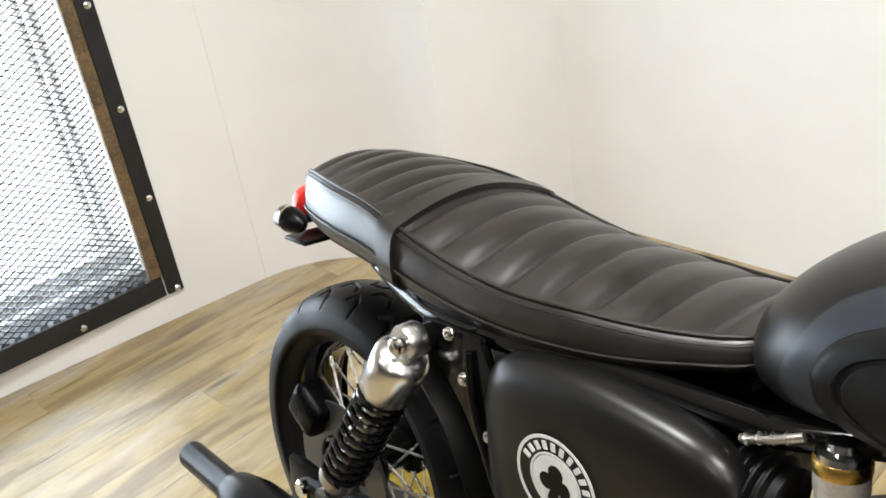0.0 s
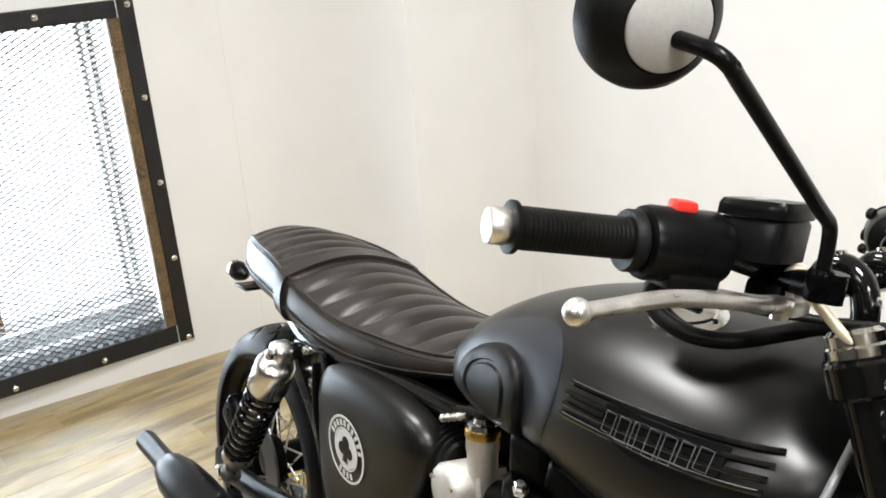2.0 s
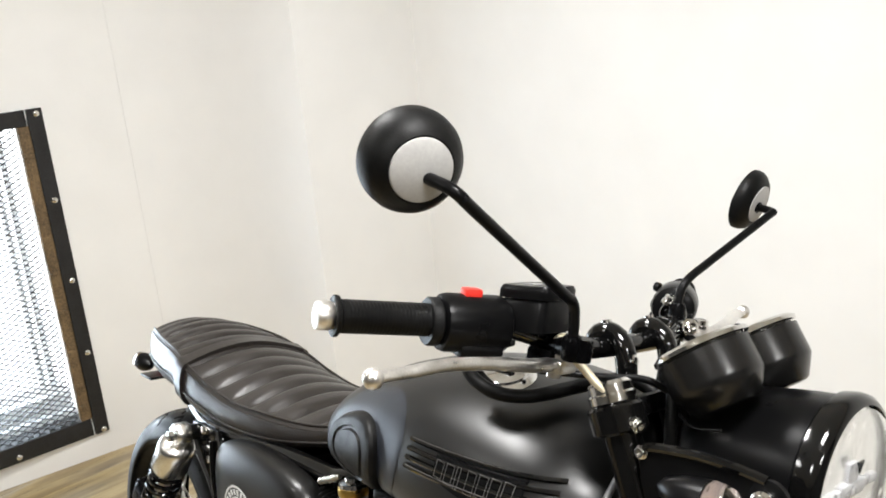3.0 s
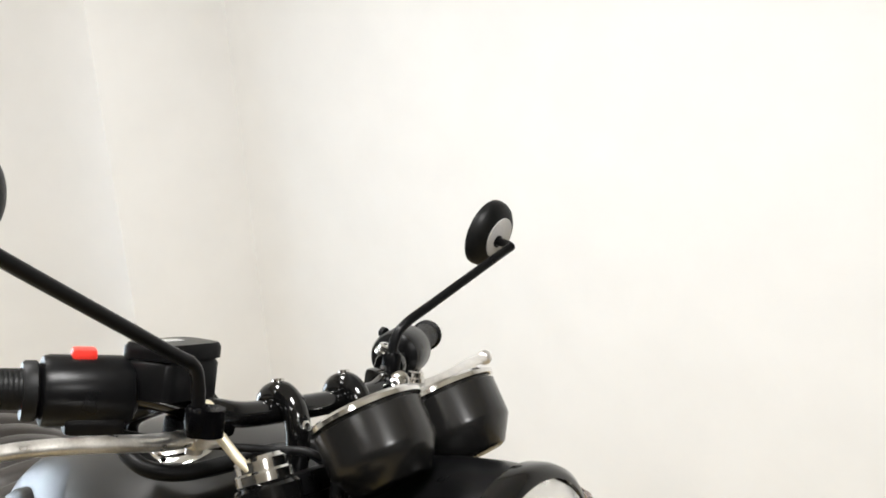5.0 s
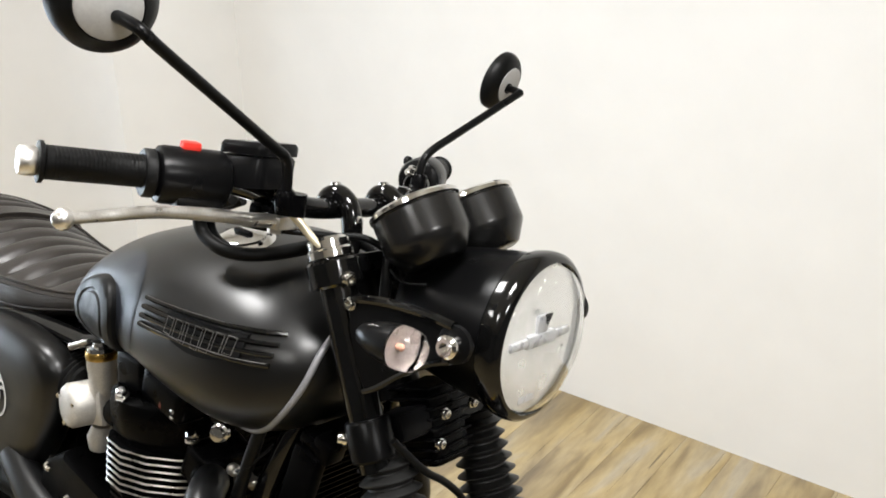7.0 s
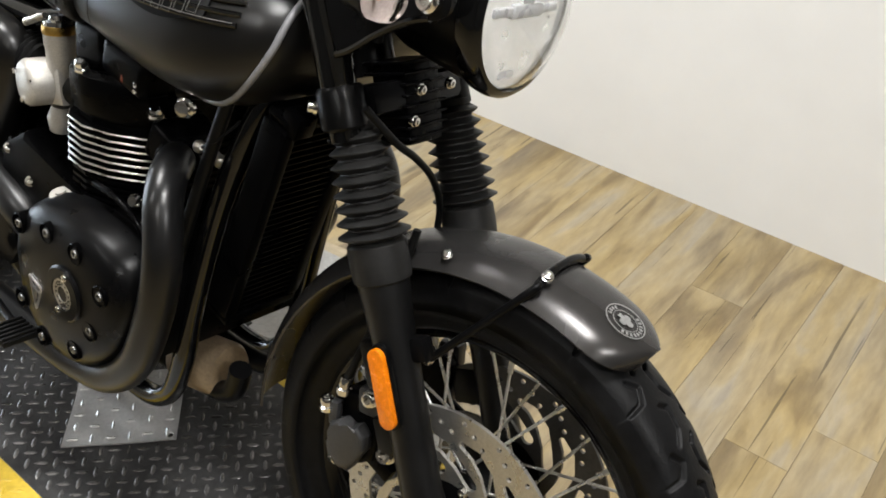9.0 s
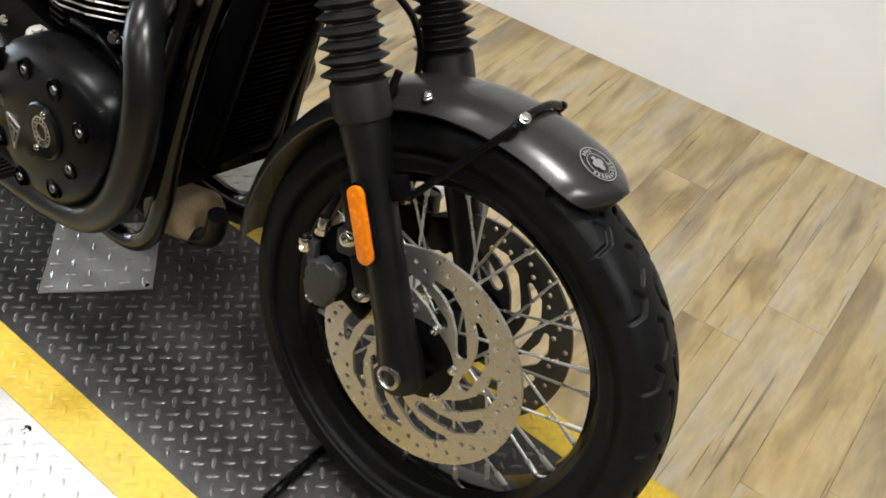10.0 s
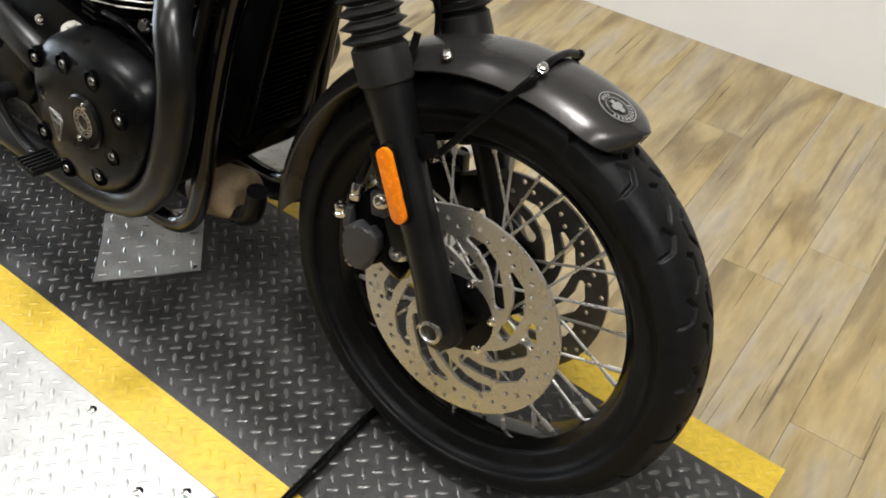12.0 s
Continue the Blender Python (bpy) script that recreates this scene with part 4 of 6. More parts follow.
glass = bpy.data.materials.new("clear_lamp_glass")
gt, gb = nodes_of(glass)
gb.inputs["Base Color"].default_value = (0.96, 0.97, 0.97, 1)
gb.inputs["Roughness"].default_value = 0.04
gb.inputs["Transmission Weight"].default_value = 1.0
gb.inputs["IOR"].default_value = 1.25
bm = bmesh.new()
lathe(bm, [(0.086, 0.016), (0.080, 0.024), (0.060, 0.034), (0.030, 0.040), (0.001, 0.0415), (0.001, 0.0385), (0.030, 0.037), (0.060, 0.031), (0.080, 0.020), (0.085, 0.013)], HC, HD, 64, closed=True)
lens_ob = part("headlight_lens", bm, glass, headlight, "clear lens", m=FRONT)
lens_ob.visible_shadow = False
signal_glass = bpy.data.materials.new("clear_indicator_lens")
gt, gb = nodes_of(signal_glass)
gb.inputs["Base Color"].default_value = (0.97, 0.95, 0.93, 1)
gb.inputs["Roughness"].default_value = 0.05
gb.inputs["Transmission Weight"].default_value = 1.0
gb.inputs["IOR"].default_value = 1.3
for s in (-1, 1):
    y = -0.128 if s < 0 else 0.110
    bm = bmesh.new()
    ear = [(1.184, 0.930), (1.200, 0.941), (1.247, 0.949), (1.292, 0.951), (1.324, 0.950), (1.342, 0.945), (1.350, 0.934), (1.344, 0.920), (1.328, 0.911), (1.304, 0.901), (1.272, 0.879), (1.240, 0.851), (1.222, 0.840), (1.207, 0.868), (1.192, 0.904)]
    prism(bm, ear, y - 0.004, y + 0.004, 0.003)
    ear_ob = part("headlight_bracket", bm, satin_black, bike, "satin black headlight bracket", m=FRONT)
    for line, r in ((((1.186, 0.932), (1.200, 0.941), (1.247, 0.949), (1.292, 0.951), (1.326, 0.949)), 0.0052), (((1.222, 0.842), (1.240, 0.853), (1.272, 0.880), (1.304, 0.902), (1.328, 0.912)), 0.0040)):
        bm = bmesh.new()
        tube(bm, [(x, y + s * 0.004, z) for x, z in line], r, 8, 4)
        part("bracket_rib", bm, gloss_black, ear_ob, m=FRONT)
    bm = bmesh.new()
    lathe(bm, [(0.020, 0), (0.020, 0.006), (0.015, 0.008)], (1.330, y, 0.931), (0, s, 0), 20)
    part("washer", bm, satin_black, ear_ob, m=FRONT)
    bm = bmesh.new()
    lathe(bm, [(0.0125, 0.0), (0.0125, 0.012), (0.0095, 0.014), (0.0095, 0.017), (0.0055, 0.017), (0.0055, 0.011)], (1.330, y + s * 0.006, 0.931), (0, s, 0), 16)
    part("bracket_bolt", bm, chrome, ear_ob, m=FRONT)
    bm = bmesh.new()
    bolt(bm, (1.192, y + s * 0.006, 0.934), (0, s, 0), 0.006, 0.007)
    part("bracket_screw", bm, chrome, ear_ob, m=FRONT)
    bm = bmesh.new()
    ic, idr = Vector((1.281, -0.176 if s < 0 else 0.150, 0.926)), Vector((1, 0, 0.02))
    lathe(bm, [(0.002, -0.042), (0.010, -0.035), (0.017, -0.018), (0.0215, 0.004), (0.0225, 0.012)], ic, idr, 28)
    rod(bm, ic, (1.272, s * 0.108, 0.917), 0.008, 12)
    sig = part("indicator", bm, satin_black, bike, "black bullet indicator with clear lens", m=FRONT)
    bm = bmesh.new()
    lathe(bm, [(0.0225, 0.012), (0.0222, 0.024), (0.020, 0.034), (0.014, 0.040), (0.001, 0.042)], ic, idr, 28)
    lens_ob = part("indicator_lens", bm, signal_glass, sig, "clear lens over an orange bulb", m=FRONT)
    lens_ob.visible_shadow = False
    bm = bmesh.new()
    lathe(bm, [(0.0215, 0.0135), (0.0150, 0.0128), (0.0120, 0.0135), (0.0070, 0.0128), (0.001, 0.0130)], ic, idr, 28)
    part("lamp_mirror", bm, surface("indicator_mirror", (0.42, 0.36, 0.34), 0.35, 0.3, 0.2, 80), sig, m=FRONT)
    bm = bmesh.new()
    lathe(bm, [(0.002, 0.0125), (0.003, 0.016), (0.003, 0.019), (0.001, 0.021)], ic, idr, 12)
    part("bulb", bm, surface("pale_bulb", (0.55, 0.30, 0.22), 0.3), sig, m=FRONT)
bm = bmesh.new()
rbox(bm, (1.234, -0.006, 0.776), (0.05, 0.066, 0.095), 0.008, (0, -20, 0))
reg = part("regulator", bm, engine_black, bike, "finned black voltage regulator under the headlight", m=FRONT)
for k in range(8):
    bm = bmesh.new()
    rbox(bm, (1.244 - 0.004 * k, -0.006, 0.739 + 0.0115 * k), (0.062, 0.076, 0.0035), 0.001, (0, -20, 0), 1)
    part("regulator_fin", bm, engine_black, reg, m=FRONT)
for y, z in ((-0.034, 0.806), (0.022, 0.806), (-0.034, 0.768)):
    bm = bmesh.new()
    bolt(bm, (1.266, y, z), (1, 0, 0.1), 0.0055, 0.006)
    part("bolt", bm, chrome, reg, m=FRONT)

# -- instruments --
GN = Vector((-0.61, 0, 0.79)).normalized()
for s in (-1, 1):
    gc = Vector((1.203, s * 0.055 - 0.004, 1.036))
    bm = bmesh.new()
    lathe(bm, [(0.001, -0.066), (0.032, -0.066), (0.036, -0.064), (0.0475, -0.046), (0.0505, -0.041), (0.0510, -0.036), (0.0515, -0.004)], gc, GN, 56)
    cup = part("instrument", bm, surface("satin_instrument_black", (0.0055, 0.0053, 0.0051), 0.25, 0.0, 0.1, 20, 0.02, 1200, rvary=0.02, spec=0.5), bike, "black round instrument with a bright rim", m=FRONT)
    bm = bmesh.new()
    lathe(bm, [(0.0515, -0.001), (0.0532, 0.0), (0.0532, 0.004), (0.049, 0.007), (0.045, 0.006), (0.046, -0.001)], gc, GN, 56, closed=True)
    part("instrument_rim", bm, chrome, cup, "bright rim", m=FRONT)
    bm = bmesh.new()
    lathe(bm, [(0.047, -0.003), (0.046, 0.001), (0.001, 0.001)], gc, GN, 40)
    part("dial", bm, surface("dial_black", (0.03, 0.03, 0.03), 0.2), cup, m=FRONT)
bm = bmesh.new()
rbox(bm, (1.185, 0, 0.982), (0.05, 0.13, 0.012), 0.004, (0, 25, 0))
rod(bm, (1.19, -0.02, 0.985), (1.165, -0.02, 0.93), 0.012)
rod(bm, (1.19, 0.02, 0.985), (1.165, 0.02, 0.93), 0.012)
part("instrument_bracket", bm, satin_black, bike, m=FRONT)

# -- handlebar and controls --
bm = bmesh.new()
tube(bm, [(0.938, -0.375, 1.03), (0.990, -0.265, 1.03), (1.028, -0.185, 1.026), (1.066, -0.12, 1.010), (1.074, -0.07, 1.004), (1.074, 0.07, 1.004), (1.066, 0.12, 1.010), (1.028, 0.185, 1.026), (0.990, 0.265, 1.03), (0.938, 0.375, 1.03)], 0.0125, 14, 6)
part("handlebar", bm, gloss_black, bike, "black handlebar", m=BARS)
for s in (-1, 1):
    bm = bmesh.new()
    y = s * 0.048
    tube(bm, [(1.054, y, 1.006), (1.062, y, 1.016), (1.078, y, 1.020), (1.096, y, 1.008), (1.105, y, 0.980), (1.104, y, 0.945)], [0.010, 0.0125, 0.0135, 0.0132, 0.0125, 0.0125], 16, 6)
    riser = part("riser", bm, gloss_black, bike, "gloss black curved bar riser", m=BARS)
    for x, z, ax in ((1.070, 1.029, (-0.3, 0, 1)), (1.109, 0.996, (1, 0, 0.4))):
        bm = bmesh.new()
        bolt(bm, (x, y, z), ax, 0.006, 0.006)
        part("riser_bolt", bm, chrome, riser, m=BARS)
    d = Vector((0.052, s * -0.110, 0)).normalized()
    g0, g1 = Vector((0.9450, s * 0.3617, 1.03)), Vector((0.994, s * 0.258, 1.03))
    ln = (g1 - g0).length
    prof = [(0.0185, 0), (0.0215, 0.001), (0.0215, 0.005), (0.0178, 0.007)]
    k = 0.012
    while k < ln - 0.014:
        prof += [(0.0174, k), (0.0176, k + 0.001), (0.0176, k + 0.003), (0.0174, k + 0.004)]
        k += 0.004
    prof += [(0.0178, ln - 0.012), (0.021, ln - 0.009), (0.021, ln - 0.001), (0.0185, ln)]
    bm = bmesh.new()
    lathe(bm, prof, g0, d, 28)
    grip = part("grip", bm, rubber, bike, "ribbed black rubber grip", m=BARS)
    bm = bmesh.new()
    lathe(bm, [(0.0105, -0.018), (0.0140, -0.0168), (0.0152, -0.0135), (0.0152, -0.003), (0.0140, 0.0)], g0, d, 28)
    part("bar_end", bm, alloy, grip, "silver bar-end weight", m=BARS)
    # switch housing in two shells
    c = g1.lerp(Vector((1.036, s * 0.165, 1.026)), 0.42)
    bm = bmesh.new()
    lathe(bm, [(0.022, -0.042), (0.030, -0.039), (0.0315, -0.034), (0.0315, 0.026), (0.029, 0.034), (0.020, 0.039)], c, d, 32)
    rbox(bm, c + Vector((0.008, 0, -0.024)), (0.036, 0.052, 0.022), 0.008, (0, 0, s * 25))
    sw = part("switch_housing", bm, satin_black, bike, "black switch housing", m=BARS)
    bm = bmesh.new()
    lathe(bm, [(0.0245, -0.055), (0.026, -0.053), (0.026, -0.044), (0.0235, -0.042)], c, d, 28)
    part("collar", bm, rubber, sw, m=BARS)
    if s < 0:
        bm = bmesh.new()
        rbox(bm, c + Vector((-0.002, -0.007, 0.0325)), (0.017, 0.021, 0.012), 0.004, (0, 0, -25))
        part("stop_switch", bm, red_plastic, sw, "red engine stop switch", m=BARS)
        bm = bmesh.new()
        rbox(bm, c + Vector((0.008, 0.05, -0.002)), (0.012, 0.012, 0.028), 0.003)
        part("switch_gap", bm, engine_black, sw, m=BARS)
    else:
        bm = bmesh.new()
        for z, r in ((0.02, 0.007), (-0.005, 0.008), (-0.022, 0.006)):
            lathe(bm, [(r, 0), (r, 0.006), (r * 0.7, 0.008)], c + Vector((-0.028, 0, z)), (-1, 0, 0.1), 12)
        part("switch_button", bm, rubber, sw, m=BARS)

# front brake master cylinder
bm = bmesh.new()
body = [(x - 0.004, y - 0.018) for x, y in ((1.022, -0.116), (1.026, -0.172), (1.040, -0.180), (1.078, -0.174), (1.086, -0.162), (1.084, -0.122), (1.074, -0.112), (1.034, -0.108))]
for z0, z1, g in ((1.026, 1.061, 0.97), (1.062, 1.076, 1.01)):
    cx, cy = 1.050, -0.162
    rings = []
    for z, k in ((z0, 0.90 if g == 1 else 1), (z0 + 0.006, 1), (z1 - 0.004, 1), (z1, 0.93)):
        ring = spline([((x - cx) * k * g + cx, (y - cy) * k * g + cy, z + 0.10 * (x - cx)) for x, y in body + body[:1]], 3)[:-1]
        rings.append(ring)
    loft(bm, rings)
reservoir = part("brake_reservoir", bm, satin_black, bike, "black brake fluid reservoir", m=BARS)
bm = bmesh.new()
rbox(bm, (1.044, -0.163, 1.0756), (0.016, 0.020, 0.0012), 0.0003, (0, -6, 0), 1)
part("warning_print", bm, surface("grey_print", (0.21, 0.21, 0.205), 0.5), reservoir, "pale warning print", smooth=False, m=BARS)
bm = bmesh.new()
rbox(bm, (1.062, -0.135, 0.998), (0.034, 0.06, 0.022), 0.006)
lathe(bm, [(0.019, -0.012), (0.019, 0.012)], (1.056, -0.135, 1.010), (0.4, -0.9, 0), 20)
rod(bm, (1.06, -0.14, 1.012), (1.122, -0.176, 1.020), 0.011, 14)
rod(bm, (1.122, -0.177, 1.010), (1.122, -0.177, 1.034), 0.013, 14)
part("master_cylinder", bm, engine_black, reservoir, m=BARS)


def lever(s, pts, name, label):
    bm = bmesh.new()
    rings = []
    line = spline(pts, 8)
    for i, p in enumerate(line):
        t = (line[min(i + 1, len(line) - 1)] - line[max(i - 1, 0)]).normalized()
        u = t.cross(Vector((0, 0, 1))).normalized()
        f = i / (len(line) - 1)
        w, h = 0.0120 - 0.0045 * f, 0.0082 - 0.0030 * f
        rings.append([p + u * w * math.cos(a) + Vector((0, 0, 1)) * h * math.sin(a) for a in (2 * math.pi * k / 14 for k in range(14))])
    loft(bm, rings)
    ob = part(name, bm, alloy, bike, label, m=BARS)
    bm = bmesh.new()
    bmesh.ops.create_uvsphere(bm, u_segments=20, v_segments=12, radius=0.0102)
    bm.transform(Matrix.Translation(pts[-1]))
    part("lever_ball", bm, alloy, ob, m=BARS)
    bm = bmesh.new()
    rbox(bm, Vector(pts[0]) + Vector((0, -s * 0.004, 0.0)), (0.034, 0.032, 0.016), 0.005)
    lathe(bm, [(0.008, -0.014), (0.008, 0.012), (0.006, 0.014)], pts[0], (0, 0, 1), 14)
    part("lever_pivot", bm, alloy, ob, m=BARS)
    return ob


lever(-1, [(1.075, -0.150, 0.992), (1.082, -0.20, 0.997), (1.080, -0.25, 1.003), (1.068, -0.31, 1.005), (1.063, -0.36, 1.002), (1.0625, -0.409, 1.000)], "brake_lever", "polished alloy brake lever with a ball end")
lever(1, [(1.085, 0.150, 1.005), (1.090, 0.19, 1.010), (1.085, 0.23, 1.015), (1.074, 0.27, 1.018), (1.062, 0.31, 1.020), (1.056, 0.345, 1.0216)], "clutch_lever", "polished alloy clutch lever with a ball end")
bm = bmesh.new()
rbox(bm, (1.058, 0.138, 1.010), (0.04, 0.04, 0.03), 0.008)
rod(bm, (1.07, 0.125, 1.0), (1.09, 0.09, 0.985), 0.006)
lathe(bm, [(0.017, -0.014), (0.0185, -0.010), (0.0185, 0.010), (0.017, 0.014)], (1.036, 0.172, 1.024), (-0.42, 0.9, 0.05), 24)
perch = part("clutch_perch", bm, gloss_black, bike, m=BARS)
for x, y, z, ax in ((1.084, 0.128, 1.018, (0.8, -0.5, 0.3)), (1.088, 0.152, 1.018, (0, 0, 1)), (1.040, 0.150, 1.040, (0.3, 0, 1))):
    bm = bmesh.new()
    bolt(bm, (x, y, z), ax, 0.009, 0.010)
    part("perch_bolt", bm, chrome, perch, m=BARS)

# mirrors
def mirror(s, line, centre, normal, r, label, deep=1.0):
    bm = bmesh.new()
    tube(bm, line, 0.0058, 12, 6)
    arm = part("mirror", bm, satin_black, bike, label, m=FRONT)
    n = Vector(normal).normalized()
    c = Vector(centre)
    bm = bmesh.new()
    lathe(bm, [(a * r, b * deep) for a, b in ((0.93, -0.011), (0.99, -0.009), (1.0, -0.004), (0.985, 0.005), (0.92, 0.014), (0.78, 0.023), (0.64, 0.0275), (0.62, 0.0270))] + [(0.001, 0.0270 * deep)], c, n, 56)
    part("mirror_shell", bm, rubber, arm, m=FRONT)
    bm = bmesh.new()
    lathe(bm, [(r * 0.605, 0.0260 * deep), (r * 0.60, 0.0290 * deep), (r * 0.56, 0.0302 * deep), (0.001, 0.0312 * deep)], c, n, 48)
    part("mirror_back_disc", bm, grey_plastic, arm, "pale grey disc on the mirror's back", m=FRONT)
    bm = bmesh.new()
    lathe(bm, [(r * 0.92, -0.0122 * deep), (r * 0.92, -0.0108 * deep), (0.001, -0.0108 * deep)], c, n, 40)
    part("mirror_glass", bm, surface("mirror_silver", (0.9, 0.9, 0.9), 0.02, 1.0, 0.02, 10, rvary=0.01), arm, m=FRONT)
    bm = bmesh.new()
    rod(bm, Vector(line[-1]), Vector(line[-1]) - n * 0.012, 0.0085, 14, 0.006)
    part("mirror_joint", bm, engine_black, arm, m=FRONT)
    bm = bmesh.new()
    lathe(bm, [(0.010, -0.012), (0.011, -0.006), (0.011, 0.010), (0.008, 0.014)], line[0], Vector(line[1]) - Vector(line[0]), 14)
    part("mirror_foot", bm, engine_black, arm, m=FRONT)


mirror(-1, [(1.126, -0.183, 1.034), (1.127, -0.184, 1.050), (1.128, -0.186, 1.066), (1.129, -0.193, 1.084), (1.131, -0.220, 1.100), (1.142, -0.360, 1.182), (1.142, -0.378, 1.194), (1.132, -0.384, 1.201), (1.105, -0.383, 1.206)], (1.077, -0.379, 1.219), (0.90, -0.36, -0.22), 0.0485, "round black mirror on a stalk with a grey back disc")
mirror(1, [(1.045, 0.150, 1.020), (1.046, 0.152, 1.048), (1.048, 0.166, 1.066), (1.052, 0.21, 1.088), (1.068, 0.326, 1.148), (1.068, 0.340, 1.154), (1.055, 0.348, 1.156), (1.042, 0.350, 1.157)], (1.022, 0.354, 1.166), (0.97, 0.08, -0.25), 0.046, "round black mirror on a stalk with a grey back disc", 0.62)

# cables and hoses at the bars
for pts, r in (([(1.02, -0.20, 1.0), (1.05, -0.14, 0.985), (1.11, -0.09, 0.985), (1.16, -0.075, 0.99), (1.185, -0.04, 0.95), (1.175, -0.02, 0.86)], 0.004), ([(1.06, 0.14, 1.0), (1.12, 0.11, 0.985), (1.165, 0.08, 0.95), (1.17, 0.04, 0.86)], 0.0055), ([(1.175, -0.06, 0.985), (1.185, -0.07, 0.93), (1.18, -0.06, 0.86)], 0.007), ([(1.19, -0.03, 0.97), (1.205, -0.045, 0.92), (1.20, -0.04, 0.84)], 0.007)):
    bm = bmesh.new()
    tube(bm, pts, r, 10, 8)
    part("control_cable", bm, rubber, bike, m=FRONT)
for dy, dz, r in ((0.0, 0.0, 0.0085), (0.016, -0.004, 0.0060)):
    bm = bmesh.new()
    tube(bm, [(x, y + dy, z + dz) for x, y, z in ((1.000, -0.140, 1.010), (0.955, -0.149, 0.985), (0.954, -0.147, 0.958), (0.992, -0.143, 0.945), (1.024, -0.119, 0.944), (1.042, -0.075, 0.950), (1.070, -0.040, 0.962), (1.115, -0.026, 0.970), (1.150, -0.020, 0.945), (1.165, -0.015, 0.880))], r, 12, 8)
    part("brake_line", bm, rubber, bike, "thick black hose looped over the tank")
bm = bmesh.new()
tube(bm, [(1.092, -0.150, 1.022), (1.112, -0.146, 1.008), (1.130, -0.140, 0.992), (1.140, -0.136, 0.984)], [0.0052, 0.0050, 0.0046, 0.0035], 12, 4)
lathe(bm, [(0.006, -0.009), (0.011, -0.006), (0.012, 0.0), (0.011, 0.006), (0.006, 0.009)], (1.090, -0.150, 1.026), (0.2, -1, 0), 14)
part("banjo_fitting", bm, surface("pale_plated_metal", (0.62, 0.56, 0.42), 0.4, 0.6, 0.1, 60), bike, "pale metal hose fitting", m=FRONT)
bm = bmesh.new()
tube(bm, [(1.200, -0.085, 0.968), (1.218, -0.085, 0.959), (1.245, -0.075, 0.962)], 0.0017, 8, 5)
part("wire_guide", bm, satin_black, bike, m=FRONT)

# -- fuel tank --
TANK = [(0.566, 0.050, 0.770, 0.730), (0.572, 0.076, 0.788, 0.717), (0.582, 0.096, 0.803, 0.708), (0.598, 0.114, 0.820, 0.703), (0.622, 0.130, 0.840, 0.700), (0.655, 0.142, 0.861, 0.702), (0.70, 0.153, 0.884, 0.707), (0.80, 0.174, 0.917, 0.714), (0.90, 0.188, 0.935, 0.706), (1.00, 0.190, 0.937, 0.700), (1.07, 0.182, 0.927, 0.716), (1.12, 0.162, 0.908, 0.748), (1.15, 0.136, 0.888, 0.785), (1.165, 0.100, 0.870, 0.815), (1.170, 0.070, 0.860, 0.830)]


def tank_y(x, z, grow=0.0):
    """Half the tank's width at a place on its side."""
    w, zt, zb = table(TANK, x)
    zc, h = zb + (zt - zb) * 0.46, 0
    h = (zt - zc) if z > zc else (zc - zb)
    e = 2.25 if z > zc else 2.6
    return w * max(0.0, 1 - min(1.0, abs(z - zc) / h) ** e) ** (1 / e) + grow


def tank_ring(x, n=56):
    w, zt, zb = table(TANK, x)
    zc = zb + (zt - zb) * 0.46
    out = []
    for k in range(n):
        a = 2 * math.pi * k / n
        c, s = math.cos(a), math.sin(a)
        e, h = (2.25, zt - zc) if s > 0 else (2.6, zc - zb)
        out.append((x, w * math.copysign(abs(c) ** (2 / e), c), zc + h * math.copysign(abs(s) ** (2 / e), s)))
    return out


bm = bmesh.new()
loft(bm, [tank_ring(0.566 + 0.604 * (0.5 - 0.5 * math.cos(math.pi * k / 72))) for k in range(73)])
tank = part("fuel_tank", bm, tank_black, bike, "matt black teardrop fuel tank")
bm = bmesh.new()
lathe(bm, [(0.041, -0.012), (0.041, 0.004), (0.038, 0.007), (0.031, 0.0085), (0.030, 0.0115), (0.026, 0.0135), (0.001, 0.014)], (0.936, -0.068, 0.9295), (0.0, -0.22, 1), 40)
cap = part("filler_cap", bm, chrome, tank, "bright filler cap")
for k in range(6):
    a = 2 * math.pi * k / 6
    bm = bmesh.new()
    lathe(bm, [(0.003, 0), (0.003, 0.003)], (0.936 + 0.0345 * math.cos(a), -0.0695 + 0.0345 * math.sin(a), 0.9365 + 0.0075 * math.sin(a)), (0.0, -0.22, 1), 8)
    part("cap_screw", bm, engine_black, cap)
bm = bmesh.new()
rbox(bm, (0.936, -0.071, 0.944), (0.032, 0.008, 0.008), 0.002, (12, 0, 0))
part("cap_latch", bm, engine_black, cap)
